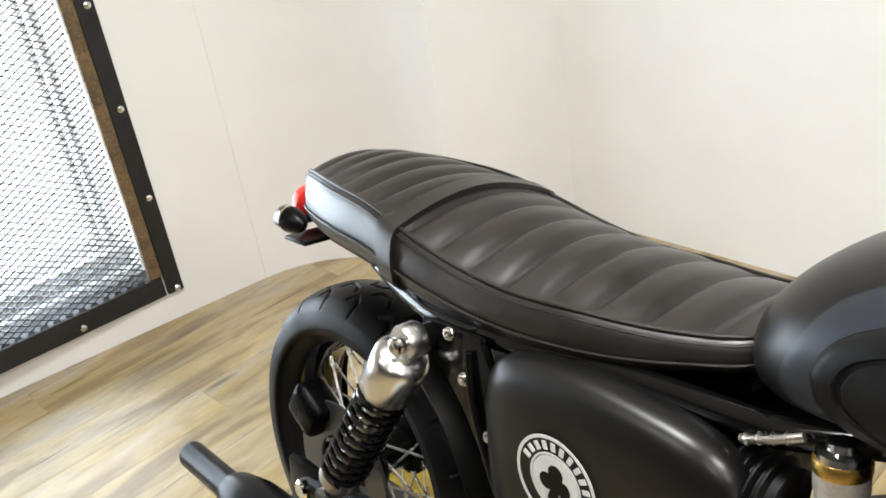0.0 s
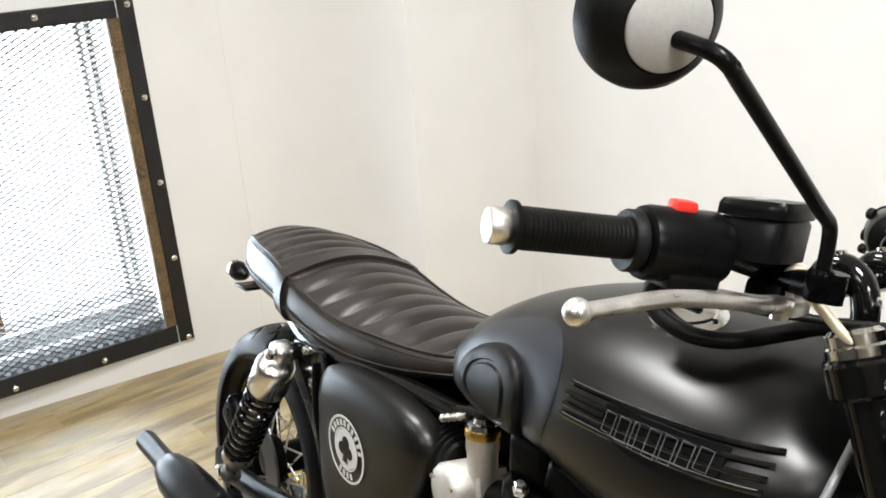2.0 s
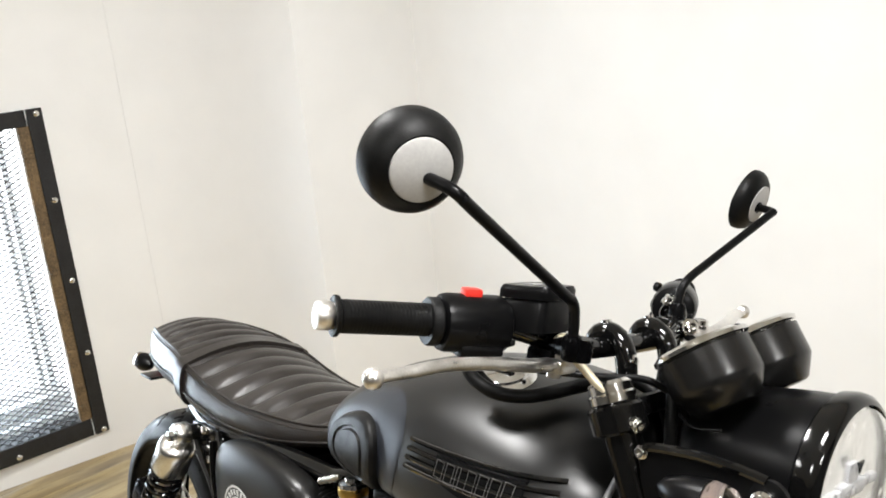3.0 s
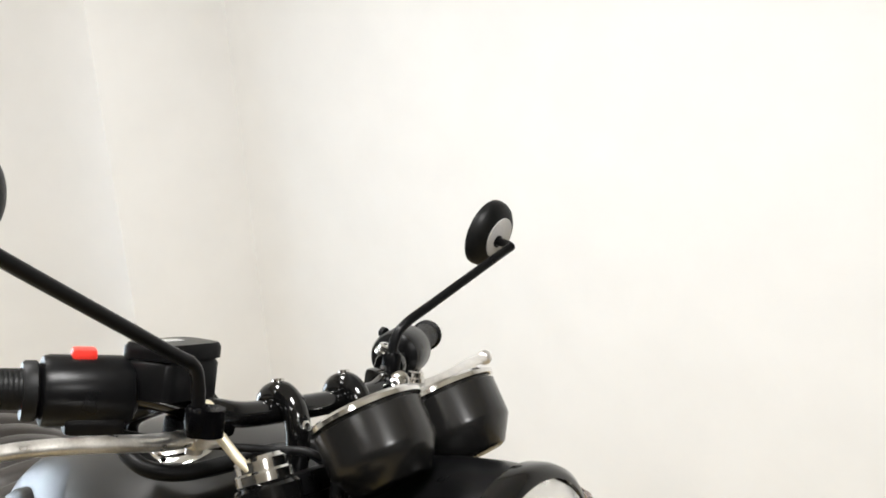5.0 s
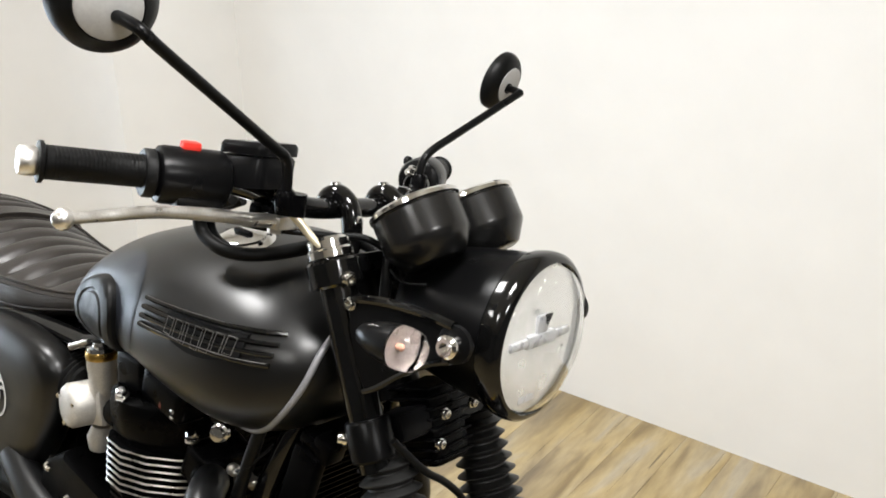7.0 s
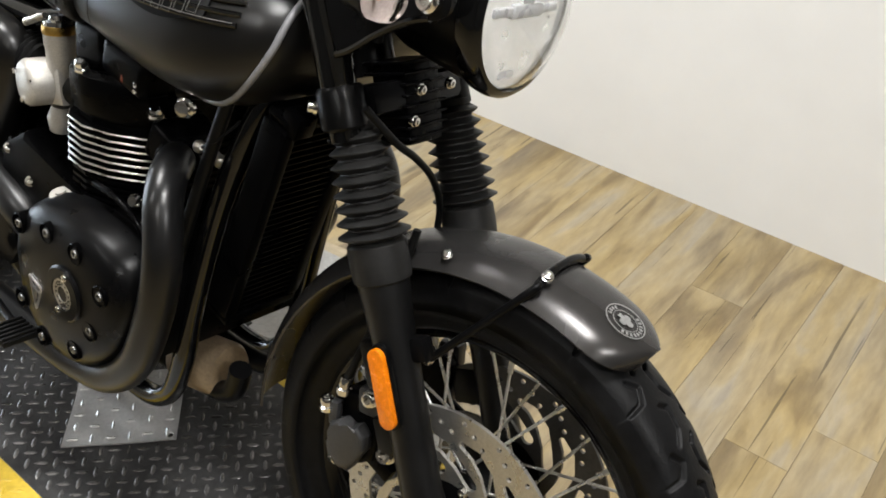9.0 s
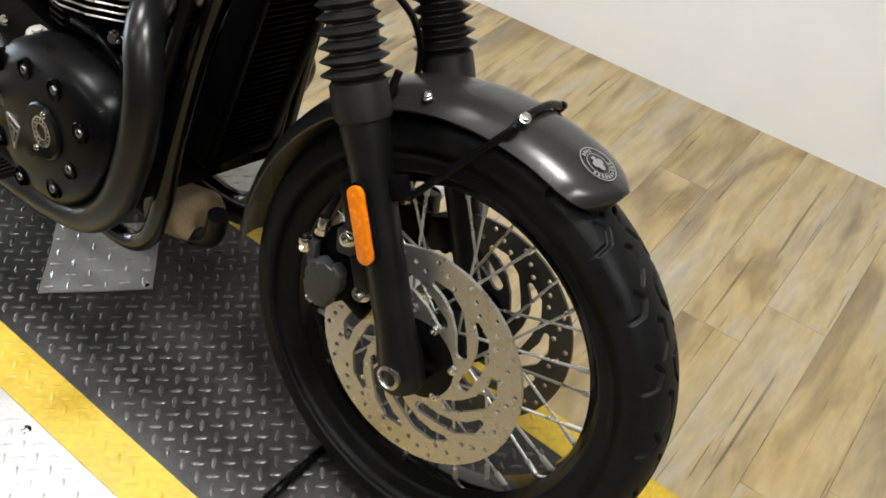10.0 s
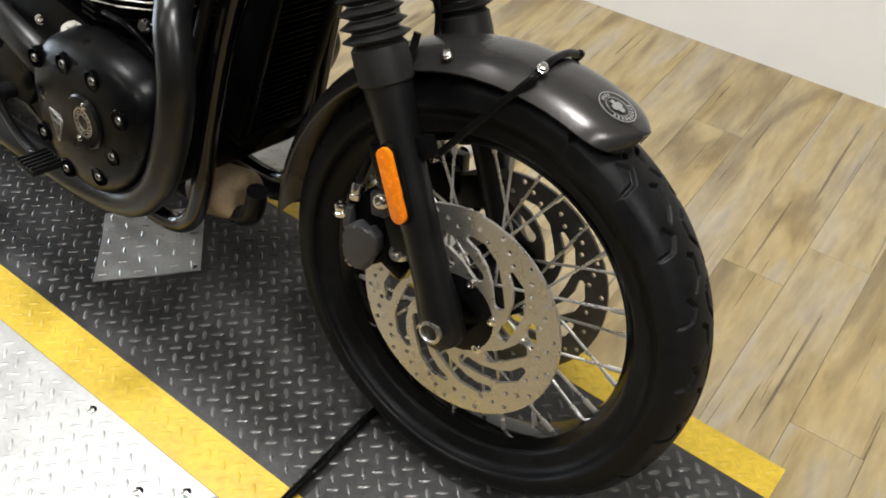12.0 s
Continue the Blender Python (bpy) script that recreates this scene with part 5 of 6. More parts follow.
for s in (-1, 1):
    # knee pad: a rounded D laid on the tank
    PC = (0.738, 0.788)
    edge = ((0.661, 0.780), (0.674, 0.808), (0.708, 0.832), (0.755, 0.847), (0.795, 0.843), (0.813, 0.818), (0.809, 0.775), (0.788, 0.743), (0.750, 0.731), (0.703, 0.740), (0.671, 0.757))
    shape = [(p.x - PC[0], p.z - PC[1]) for p in spline([(x, 0, z) for x, z in edge + edge[:1]], 4)[:-1]]
    bm = bmesh.new()
    rings = []
    for g, h in ((1.0, -0.004), (1.0, 0.008), (0.95, 0.013), (0.86, 0.0145), (0.70, 0.0145), (0.66, 0.0115), (0.60, 0.0115), (0.57, 0.0145), (0.2, 0.016), (0.02, 0.016)):
        rings.append([(PC[0] + x * g, s * tank_y(PC[0] + x * g, PC[1] + z * g, h), PC[1] + z * g) for x, z in shape])
    loft(bm, rings)
    part("knee_pad", bm, rubber, tank, "black rubber knee pad")
    # graphite scallop painted round the pad
    field = [(0.628, 0.765), (0.640, 0.795), (0.657, 0.824), (0.680, 0.844), (0.714, 0.862), (0.763, 0.880), (0.808, 0.888), (0.845, 0.879), (0.866, 0.855), (0.867, 0.822), (0.850, 0.775), (0.822, 0.747), (0.78, 0.733), (0.72, 0.728), (0.66, 0.730), (0.632, 0.742)]
    ring0 = [(p.x, p.z) for p in spline([(x, 0, z) for x, z in field + field[:1]], 5)[:-1]]
    bm = bmesh.new()
    rings = []
    for k in range(25):
        g = 1 - 0.96 * k / 24
        rings.append([(x, s * tank_y(x, z, 0.0011 if k else 0.0006), z) for x, z in ((PC[0] + (a - PC[0]) * g, PC[1] + (b - PC[1]) * g) for a, b in ring0)])
    loft(bm, rings)
    part("tank_scallop", bm, graphite, tank, "matt graphite painted scallop")
    # badge: four ribs, and plain bars for the maker's name
    BZ = lambda x, k: 0.859 - 0.0112 * k + 0.075 * (x - 0.886)
    bm = bmesh.new()
    for k in range(4):
        line = [(0.888 + 0.228 * i / 14) for i in range(15)]
        tube(bm, [(x, s * tank_y(x, BZ(x, k), 0.002), BZ(x, k)) for x in line], 0.0034, 8, 2)
    rib_ob = part("badge_rib", bm, gloss_black, tank, "black ribbed tank badge")
    bm = bmesh.new()
    for k in (0, 3):
        line = [(0.891 + 0.222 * i / 14) for i in range(15)]
        tube(bm, [(x, s * tank_y(x, BZ(x, k) + 0.0026, 0.0046), BZ(x, k) + 0.0026) for x in line], 0.0006, 6, 2)
    part("badge_edge", bm, surface("dull_badge_silver", (0.16, 0.155, 0.15), 0.45, 0.8, 0.1, 60), rib_ob)
    bm = bmesh.new()
    back = []
    for i in range(15):
        x = 0.946 + 0.134 * i / 14
        dip = 0.013 * math.sin(math.pi * i / 14)
        back.append([(x, s * tank_y(x, z, h), z) for z, h in ((BZ(x, 0) - 0.004, 0.0015), (BZ(x, 0) - 0.004, 0.0052), (BZ(x, 3) + 0.004 - dip, 0.0052), (BZ(x, 3) + 0.004 - dip, 0.0015))])
    loft(bm, back)
    part("badge_plate", bm, satin_black, rib_ob)
    for i in range(7):
        x0 = 0.951 + 0.0178 * i
        dip = 0.008 * math.sin(math.pi * (i + 0.5) / 7)
        w = 0.013 if i not in (2,) else 0.006
        bm = bmesh.new()
        q = [(x0, BZ(x0, 0.75)), (x0 + w, BZ(x0, 0.75)), (x0 + w, BZ(x0, 2.3) - dip), (x0, BZ(x0, 2.3) - dip)]
        tube(bm, [(x, s * tank_y(x, z, 0.0062), z) for x, z in (q + q[:1])], 0.00045, 6, 1)
        part("badge_bar", bm, surface("dull_badge_silver", (0.16, 0.155, 0.15), 0.45, 0.8, 0.1, 60), rib_ob)
    bm = bmesh.new()
    seam = [(1.138, 0.892), (1.152, 0.862), (1.149, 0.825), (1.126, 0.784), (1.088, 0.746), (1.035, 0.719), (0.96, 0.711)]
    tube(bm, [(x, s * tank_y(x, z, 0.0012), z) for x, z in seam], 0.0042, 10, 6)
    part("tank_seam", bm, surface("grey_edge_trim", (0.22, 0.22, 0.23), 0.4, 0.2), tank, "grey rolled tank seam")

# -- seat --
SEAT = [(-0.196, 0.020, 0.716, 0.710, 0.672), (-0.190, 0.038, 0.725, 0.716, 0.662), (-0.170, 0.068, 0.744, 0.729, 0.656), (-0.13, 0.088, 0.759, 0.741, 0.654), (-0.05, 0.108, 0.769, 0.745, 0.657), (0.05, 0.121, 0.765, 0.744, 0.660), (0.14, 0.130, 0.759, 0.730, 0.654), (0.22, 0.130, 0.755, 0.718, 0.650), (0.31, 0.127, 0.751, 0.713, 0.652), (0.40, 0.120, 0.750, 0.721, 0.662), (0.47, 0.109, 0.748, 0.727, 0.678), (0.53, 0.097, 0.750, 0.736, 0.697), (0.568, 0.086, 0.754, 0.745, 0.708), (0.588, 0.068, 0.755, 0.750, 0.714), (0.597, 0.045, 0.752, 0.750, 0.720)]
SEAT_ROLL = Matrix.Translation((0, 0, 0.70)) @ Matrix.Rotation(-0.045, 4, "X") @ Matrix.Translation((0, 0, -0.70))


def rib_height(x):
    if 0.090 < x < 0.130 or x > 0.548 or x < -0.172:
        return 0.0
    u = ((x - 0.130) / 0.0562) % 1.0 if x > 0.1 else ((x - 0.090) / 0.0425) % 1.0
    return 0.0105 * (1 - abs(2 * u - 1) ** 3.2 - 0.80)


def seat_section(x, nt=41):
    w, zt, zp, zb = table(SEAT, x)
    top = []
    for k in range(nt):
        v = k / (nt - 1) * 2 - 1
        y = -w * v
        fade = 1 - abs(v) ** 7
        top.append((x, y, zp + (zt - zp) * (1 - abs(v) ** 1.85) + rib_height(x) * fade))
    side = []
    for u, dw in ((0.04, 0.004), (0.18, 0.008), (0.40, 0.0095), (0.62, 0.008), (0.84, 0.003), (0.95, -0.004), (1.0, -0.012)):
        side.append((u, dw))
    left = [(x, -(w + dw * min(1, w / 0.06)), zp + (zb - zp) * u) for u, dw in side]
    right = [(x, (w + dw * min(1, w / 0.06)), zp + (zb - zp) * u) for u, dw in side[::-1]]
    return top + left + right


bm = bmesh.new()
xs = [-0.196, -0.1955, -0.1945, -0.193, -0.190, -0.186, -0.181]
x = -0.176
while x < 0.552:
    xs.append(x)
    x += 0.0035
xs += [0.556, 0.562, 0.568, 0.576, 0.584, 0.590, 0.594, 0.597]
loft(bm, [seat_section(x) for x in xs])
seat = part("seat", bm, leather, bike, "black ribbed leather bench seat", m=SEAT_ROLL)
for s in (-1, 1):
    for dz, r, lab in ((0.002, 0.0023, "piping"), (-0.006, 0.0016, "seam"), (None, 0.0016, "seam")):
        line = []
        for k in range(41):
            x = -0.194 + 0.786 * k / 40
            w, zt, zp, zb = table(SEAT, x)
            if dz is None:
                line.append((x, s * (w + 0.0095 * min(1, w / 0.06)), zp + (zb - zp) * 0.66))
            else:
                line.append((x, s * (w + (0.0015 if dz > 0 else 0.0065)), zp + dz))
        bm = bmesh.new()
        tube(bm, line, r, 8, 2)
        part(lab, bm, leather, seat, m=SEAT_ROLL)
bm = bmesh.new()
rows = []
for k in range(9):
    x = 0.090 + 0.034 * min(max((k - 1) / 6, 0.0), 1.0)
    sec = seat_section(x)
    w, zt, zp, zb = table(SEAT, x)
    lift = 0.0085 if 0 < k < 8 else 0.0
    out = []
    for (px, py, pz) in sec:
        d = Vector((0, py, (pz - (zb + 0.03)) * 1.5))
        d = d.normalized() * lift if d.length else Vector()
        out.append((px, py + d.y, pz + d.z))
    rows.append(out)
loft(bm, rows)
part("pillion_strap", bm, leather, seat, "black leather strap across the seat", m=SEAT_ROLL)
bm = bmesh.new()
loft(bm, [[(x, v * w, z) for v, z in ((-0.9, zb + 0.004), (0.9, zb + 0.004), (0.82, zb - 0.012), (-0.82, zb - 0.012))] for x, w, zb in ((-0.19, 0.06, 0.665), (-0.1, 0.10, 0.66), (0.1, 0.115, 0.655), (0.3, 0.115, 0.645), (0.5, 0.10, 0.67), (0.57, 0.08, 0.70))])
part("seat_base", bm, engine_black, bike)

# -- tail: rear mudguard, light, bracket --
bm = bmesh.new()
rings = []
for k in range(41):
    a = radians(5 + 62 * k / 40)
    ring = []
    for r, flip in ((0.312, 1), (0.309, -1)):
        for j in range(15):
            v = (j / 7 - 1) * flip
            rr = r + 0.024 * (1 - abs(v) ** 2.4)
            ring.append(RA + Vector((rr * math.cos(a), v * 0.085, rr * math.sin(a))))
    rings.append(ring)
loft(bm, rings)
part("rear_mudguard", bm, tank_black, bike, "matt black rear mudguard")
bm = bmesh.new()
rbox(bm, (-0.185, 0, 0.640), (0.06, 0.07, 0.022), 0.006, (0, 12, 0))
rbox(bm, (-0.215, 0.0, 0.612), (0.06, 0.15, 0.006), 0.002, (0, -4, 0))
rod(bm, (-0.210, -0.085, 0.645), (-0.210, 0.085, 0.645), 0.007)
rod(bm, (-0.18, 0, 0.645), (-0.276, 0, 0.640), 0.014, 14)
part("tail_bracket", bm, satin_black, bike)
bm = bmesh.new()
lathe(bm, [(0.020, 0), (0.030, 0.004), (0.030, 0.016), (0.024, 0.026), (0.01, 0.030)], (-0.275, 0, 0.640), (-1, 0, 0.12), 28)
part("tail_light", bm, red_plastic, bike, "red round tail light")
for s in (-1, 1):
    bm = bmesh.new()
    lathe(bm, [(0.003, -0.035), (0.013, -0.024), (0.020, -0.004), (0.0205, 0.006)], (-0.212, s * 0.078, 0.648), (-1, 0, 0), 24)
    sig = part("rear_indicator", bm, satin_black, bike, "black bullet indicator with clear lens")
    bm = bmesh.new()
    lathe(bm, [(0.0205, 0.006), (0.019, 0.022), (0.012, 0.030), (0.001, 0.032)], (-0.212, s * 0.078, 0.648), (-1, 0, 0), 24)
    part("indicator_lens", bm, signal_glass, sig)

# -- shocks, swingarm, rear end --
for s in (-1, 1):
    top, low = Vector((0.200, s * 0.176, 0.634)), Vector((0.030, s * 0.190, 0.330))
    d = (low - top).normalized()
    ln = (low - top).length
    bm = bmesh.new()
    lathe(bm, [(0.012, 0.018), (0.029, 0.023), (0.0345, 0.030), (0.0355, 0.038), (0.0355, 0.088), (0.033, 0.092), (0.016, 0.093)], top, d, 40)
    lathe(bm, [(0.006, -0.015), (0.020, -0.014), (0.0225, -0.010), (0.0225, 0.010), (0.020, 0.014), (0.006, 0.015)], top, (0, 1, 0), 28)
    shock = part("shock_absorber", bm, surface("satin_nickel", (0.72, 0.71, 0.69), 0.24, 1.0, 0.05, 30, rvary=0.03), bike, "chrome-topped rear shock absorber with a black coil spring")
    bm = bmesh.new()
    lathe(bm, [(0.010, 0), (0.010, 0.008), (0.007, 0.010), (0.004, 0.010), (0.004, 0.006)], top + Vector((0, s * 0.017, 0)), (0, s, 0), 16)
    part("shock_bolt", bm, chrome, shock)
    bm = bmesh.new()
    lathe(bm, [(0.0125, 0.090), (0.0125, ln - 0.06)], top, d, 20)
    part("damper_rod", bm, steel, shock)
    bm = bmesh.new()
    _, u, v = side_axes(d)
    turns = 10
    coil = []
    for k in range(turns * 12 + 1):
        a = 2 * math.pi * k / 12
        coil.append(top + d * (0.096 + (ln - 0.165) * k / (turns * 12)) + 0.0295 * (math.cos(a) * u + math.sin(a) * v))
    tube(bm, coil, 0.0046, 8, 1)
    part("coil_spring", bm, gloss_black, shock, "gloss black coil spring")
    bm = bmesh.new()
    lathe(bm, [(0.014, ln - 0.072), (0.030, ln - 0.068), (0.030, ln - 0.052), (0.020, ln - 0.045), (0.016, ln - 0.02)], top, d, 28)
    lathe(bm, [(0.006, -0.016), (0.017, -0.014), (0.017, 0.014), (0.006, 0.016)], low, (0, 1, 0), 24)
    part("spring_seat", bm, steel, shock)
    bm = bmesh.new()
    tube(bm, [(0.46, s * 0.125, 0.365), (0.30, s * 0.135, 0.350), (0.12, s * 0.14, 0.306), (RA.x, s * 0.142, RA.z)], [0.026, 0.024, 0.021, 0.02], 16, 4)
    rbox(bm, (RA.x - 0.015, s * 0.142, RA.z), (0.085, 0.02, 0.06), 0.008)
    part("swingarm", bm, satin_black, bike, "black tubular swingarm")
    bm = bmesh.new()
    lathe(bm, [(0.016, 0), (0.016, 0.012), (0.012, 0.016), (0.007, 0.016)], (RA.x, s * 0.153, RA.z), (0, s, 0), 20)
    part("axle_nut", bm, chrome, bike)
    bm = bmesh.new()
    tube(bm, [(0.62, s * 0.11, 0.69), (0.42, s * 0.115, 0.672), (0.22, s * 0.120, 0.645), (0.10, s * 0.098, 0.640), (0.00, s * 0.07, 0.645)], 0.0145, 14, 5)
    tube(bm, [(0.255, s * 0.125, 0.655), (0.30, s * 0.13, 0.56), (0.37, s * 0.13, 0.44), (0.46, s * 0.125, 0.37)], 0.0135, 14, 5)
    rod(bm, (0.20, s * 0.118, 0.634), (0.20, s * 0.160, 0.634), 0.015, 16)
    tube(bm, [(1.115, s * 0.045, 0.80), (1.08, s * 0.085, 0.72), (1.035, s * 0.10, 0.58), (1.002, s * 0.108, 0.41), (0.985, s * 0.11, 0.29), (0.955, s * 0.11, 0.215), (0.895, s * 0.11, 0.182), (0.78, s * 0.11, 0.184), (0.60, s * 0.11, 0.205), (0.50, s * 0.12, 0.26), (0.46, s * 0.125, 0.37)], 0.0165, 16, 6)
    tube(bm, [(1.12, s * 0.03, 0.86), (0.95, s * 0.06, 0.80), (0.75, s * 0.09, 0.73), (0.62, s * 0.11, 0.69)], 0.0165, 14, 5)
    part("frame_tube", bm, gloss_black, bike, "black steel frame tubes")
    # side panel: a soft cushion shape
    outline = [(0.305, 0.600), (0.318, 0.645), (0.350, 0.668), (0.44, 0.685), (0.55, 0.684), (0.602, 0.670), (0.622, 0.635), (0.600, 0.560), (0.545, 0.470), (0.490, 0.415), (0.430, 0.400), (0.365, 0.412), (0.330, 0.455), (0.310, 0.53)]
    pc = (0.46, 0.56)
    ring0 = [(p.x, p.z) for p in spline([(x, 0, z) for x, z in outline + outline[:1]], 4)[:-1]]
    bm = bmesh.new()
    rings = []
    for g, y in ((0.97, 0.118), (1.0, 0.128), (1.0, 0.142), (0.985, 0.152), (0.94, 0.161), (0.84, 0.168), (0.66, 0.172), (0.4, 0.174), (0.05, 0.1745)):
        rings.append([(pc[0] + (x - pc[0]) * g, s * (y + 0.018 * max(0, (z - 0.56)) * 4 * g), pc[1] + (z - pc[1]) * g) for x, z in ring0])
    loft(bm, rings)
    panel = part("side_panel", bm, tank_black, bike, "matt black side panel with a white round emblem")
    if s < 0:
        roundel(panel, Matrix.Translation((0.434, -0.1778, 0.566)), Matrix.Rotation(radians(94.1), 4, "X") @ Matrix.Rotation(radians(-4), 4, "Z"), 0.054, Matrix())
bm = bmesh.new()
rbox(bm, (0.42, 0, 0.53), (0.30, 0.20, 0.26), 0.02)
part("airbox", bm, engine_black, bike)
# chain guard and rear sprocket side, brake disc of the rear wheel
bm = bmesh.new()
lathe(bm, [(0.06, -0.0025), (0.115, -0.0025), (0.115, 0.0025), (0.06, 0.0025)], RA + Vector((0, -0.085, 0)), (0, 1, 0), 64, closed=True)
part("rear_brake_disc", bm, surface("darkened_disc_steel", (0.10, 0.098, 0.095), 0.4, 0.8, 0.2, 50), rear_wheel)
bm = bmesh.new()
rbox(bm, (-0.165, -0.088, 0.345), (0.075, 0.055, 0.07), 0.018, (0, 30, 0), 3)
part("rear_caliper", bm, engine_black, bike)

# -- exhausts --
for s in (-1, 1):
    bm = bmesh.new()
    tube(bm, [(0.930, s * 0.085, 0.596), (0.962, s * 0.118, 0.610), (0.998, s * 0.156, 0.612), (1.028, s * 0.184, 0.592), (1.048, s * 0.196, 0.550), (1.051, s * 0.20, 0.500), (1.037, s * 0.20, 0.43), (1.004, s * 0.20, 0.345), (0.945, s * 0.20, 0.283), (0.86, s * 0.20, 0.255), (0.75, s * 0.205, 0.248), (0.55, s * 0.215, 0.252), (0.34, s * 0.222, 0.262)], 0.0250, 22, 7)
    pipe = part("exhaust_header", bm, pipe_black, bike, "matt black exhaust header pipe")
    bm = bmesh.new()
    lathe(bm, [(0.030, -0.006), (0.030, 0.010), (0.026, 0.014)], (0.955, s * 0.110, 0.606), (0.6, s * 0.75, 0.25), 20)
    part("exhaust_flange", bm, engine_black, pipe)
    bm = bmesh.new()
    a, b = Vector((0.40, s * 0.221, 0.258)), Vector((-0.285, s * 0.252, 0.268))
    prof = [(0.0245, 0.0), (0.026, 0.02), (0.040, 0.10), (0.0475, 0.18), (0.0490, 0.30), (0.0485, 0.42), (0.044, 0.50), (0.034, 0.545), (0.026, 0.560), (0.0225, 0.566), (0.0225, 0.680), (0.0205, 0.686), (0.0175, 0.684), (0.0175, 0.60)]
    lathe(bm, prof, a, b - a, 36)
    part("silencer", bm, satin_black, bike, "matt black silencer with a narrow tail pipe")

# -- engine --
def plan_prism(bm, outline, z0, z1, tilt=0.0):
    """A plate: an outline of (x, y) between two heights, tipped forward by tilt."""
    lo = [bm.verts.new((x, y, z0 + tilt * (x - 0.85))) for x, y in outline]
    hi = [bm.verts.new((x, y, z1 + tilt * (x - 0.85))) for x, y in outline]
    bm.faces.new(lo[::-1])
    bm.faces.new(hi)
    for i in range(len(lo)):
        j = (i + 1) % len(lo)
        bm.faces.new((lo[i], lo[j], hi[j], hi[i]))


def barrel(grow):
    half = [(0.755, 0.0), (0.757, -0.12), (0.766, -0.152), (0.785, -0.166), (0.822, -0.168), (0.860, -0.152), (0.893, -0.124), (0.910, -0.100), (0.915, -0.06), (0.915, 0.0)]
    cx = 0.85
    q = [((x - cx) * grow + cx, y * grow) for x, y in half]
    return q + [(x, -y) for x, y in q[-2:0:-1]]


bm = bmesh.new()
plan_prism(bm, barrel(0.93), 0.49, 0.66)
cyl = part("cylinder_block", bm, engine_black, bike, "black finned cylinder block", smooth=False)
for k in range(12):
    z = 0.495 + 0.0105 * k
    # light painted in: upper, lit fins get bright edges, shaded lower ones none
    bright = k >= 5
    bm = bmesh.new()
    plan_prism(bm, barrel(1.0 + (0.01 if bright else -0.015)), z, z + 0.0042)
    part("cooling_fin", bm, engine_black, cyl, smooth=False)
    if bright:
        bm = bmesh.new()
        o = barrel(1.012)
        rim = [(*p, z + 0.0021) for p in o[2:9]]
        tube(bm, rim, 0.0016, 6, 1)
        part("fin_edge", bm, steel, cyl, "bright fin edge, only on the lit upper fins")
bm = bmesh.new()
rings = []
for g, z in ((0.96, 0.626), (0.985, 0.632), (1.0, 0.664), (1.0, 0.682), (0.95, 0.690)):
    rings.append([((x - 0.85) * g + 0.85, y * g, z) for x, y in barrel(1.0)])
loft(bm, rings)
head = part("cylinder_head", bm, engine_black, bike, "black cylinder head with cam covers")
for s in (-1, 1):
    for name, c, size, rot in (("cam_cover", (0.875, s * 0.100, 0.708), (0.095, 0.095, 0.05), 8), ("cam_cover", (0.795, s * 0.088, 0.712), (0.072, 0.115, 0.06), -5), ("exhaust_port", (0.926, s * 0.085, 0.615), (0.05, 0.085, 0.06), 20)):
        bm = bmesh.new()
        rbox(bm, c, size, 0.013, (0, rot, 0), 3)
        part(name, bm, engine_black, head)
for x, y, z in ((0.815, -0.165, 0.690), (0.905, -0.138, 0.690), (0.928, -0.128, 0.660), (0.815, 0.165, 0.690), (0.905, 0.138, 0.690)):
    bm = bmesh.new()
    lathe(bm, [(0.011, 0), (0.011, 0.003), (0.008, 0.004), (0.008, 0.012), (0.006, 0.014)], (x, y, z), (0.2, -0.35 if y < 0 else 0.35, 0.9), 6)
    part("head_bolt", bm, chrome, head)
bm = bmesh.new()
lathe(bm, [(0.013, 0), (0.013, 0.006), (0.010, 0.008), (0.010, 0.014), (0.006, 0.015)], (0.978, -0.118, 0.690), (0.35, -0.9, 0.1), 12)
part("mount_bolt", bm, chrome, bike, "bright engine mount bolt")
bm = bmesh.new()
rbox(bm, (0.93, -0.06, 0.715), (0.14, 0.012, 0.03), 0.004, (0, 10, 0))
rod(bm, (0.95, -0.11, 0.70), (1.09, -0.06, 0.735), 0.010)
part("mount_bracket", bm, satin_black, bike)
for x, y, z, ax in ((1.0, -0.115, 0.645, (0.8, -0.4, 0.35)), (1.02, -0.10, 0.635, (0.9, -0.2, -0.2))):
    bm = bmesh.new()
    lathe(bm, [(0.004, -0.012), (0.006, -0.008), (0.006, 0.004), (0.0085, 0.005), (0.0085, 0.014), (0.004, 0.018), (0.004, 0.028)], (x, y, z), ax, 10)
    part("sensor", bm, steel, bike, "bright sensor with a wire")
bm = bmesh.new()
tube(bm, [(1.022, -0.126, 0.655), (1.045, -0.125, 0.672), (1.06, -0.10, 0.70)], 0.0024, 6, 5)
part("sensor_wire", bm, rubber, bike)
bm = bmesh.new()
tube(bm, [(0.86, -0.10, 0.735), (0.872, -0.128, 0.722), (0.878, -0.138, 0.700), (0.876, -0.142, 0.690)], [0.009, 0.011, 0.010, 0.006], 12, 5)
part("spark_plug_cap", bm, surface("red_brown_rubber", (0.20, 0.035, 0.02), 0.35, 0, 0.2, 30), bike, "red-brown spark plug cap")

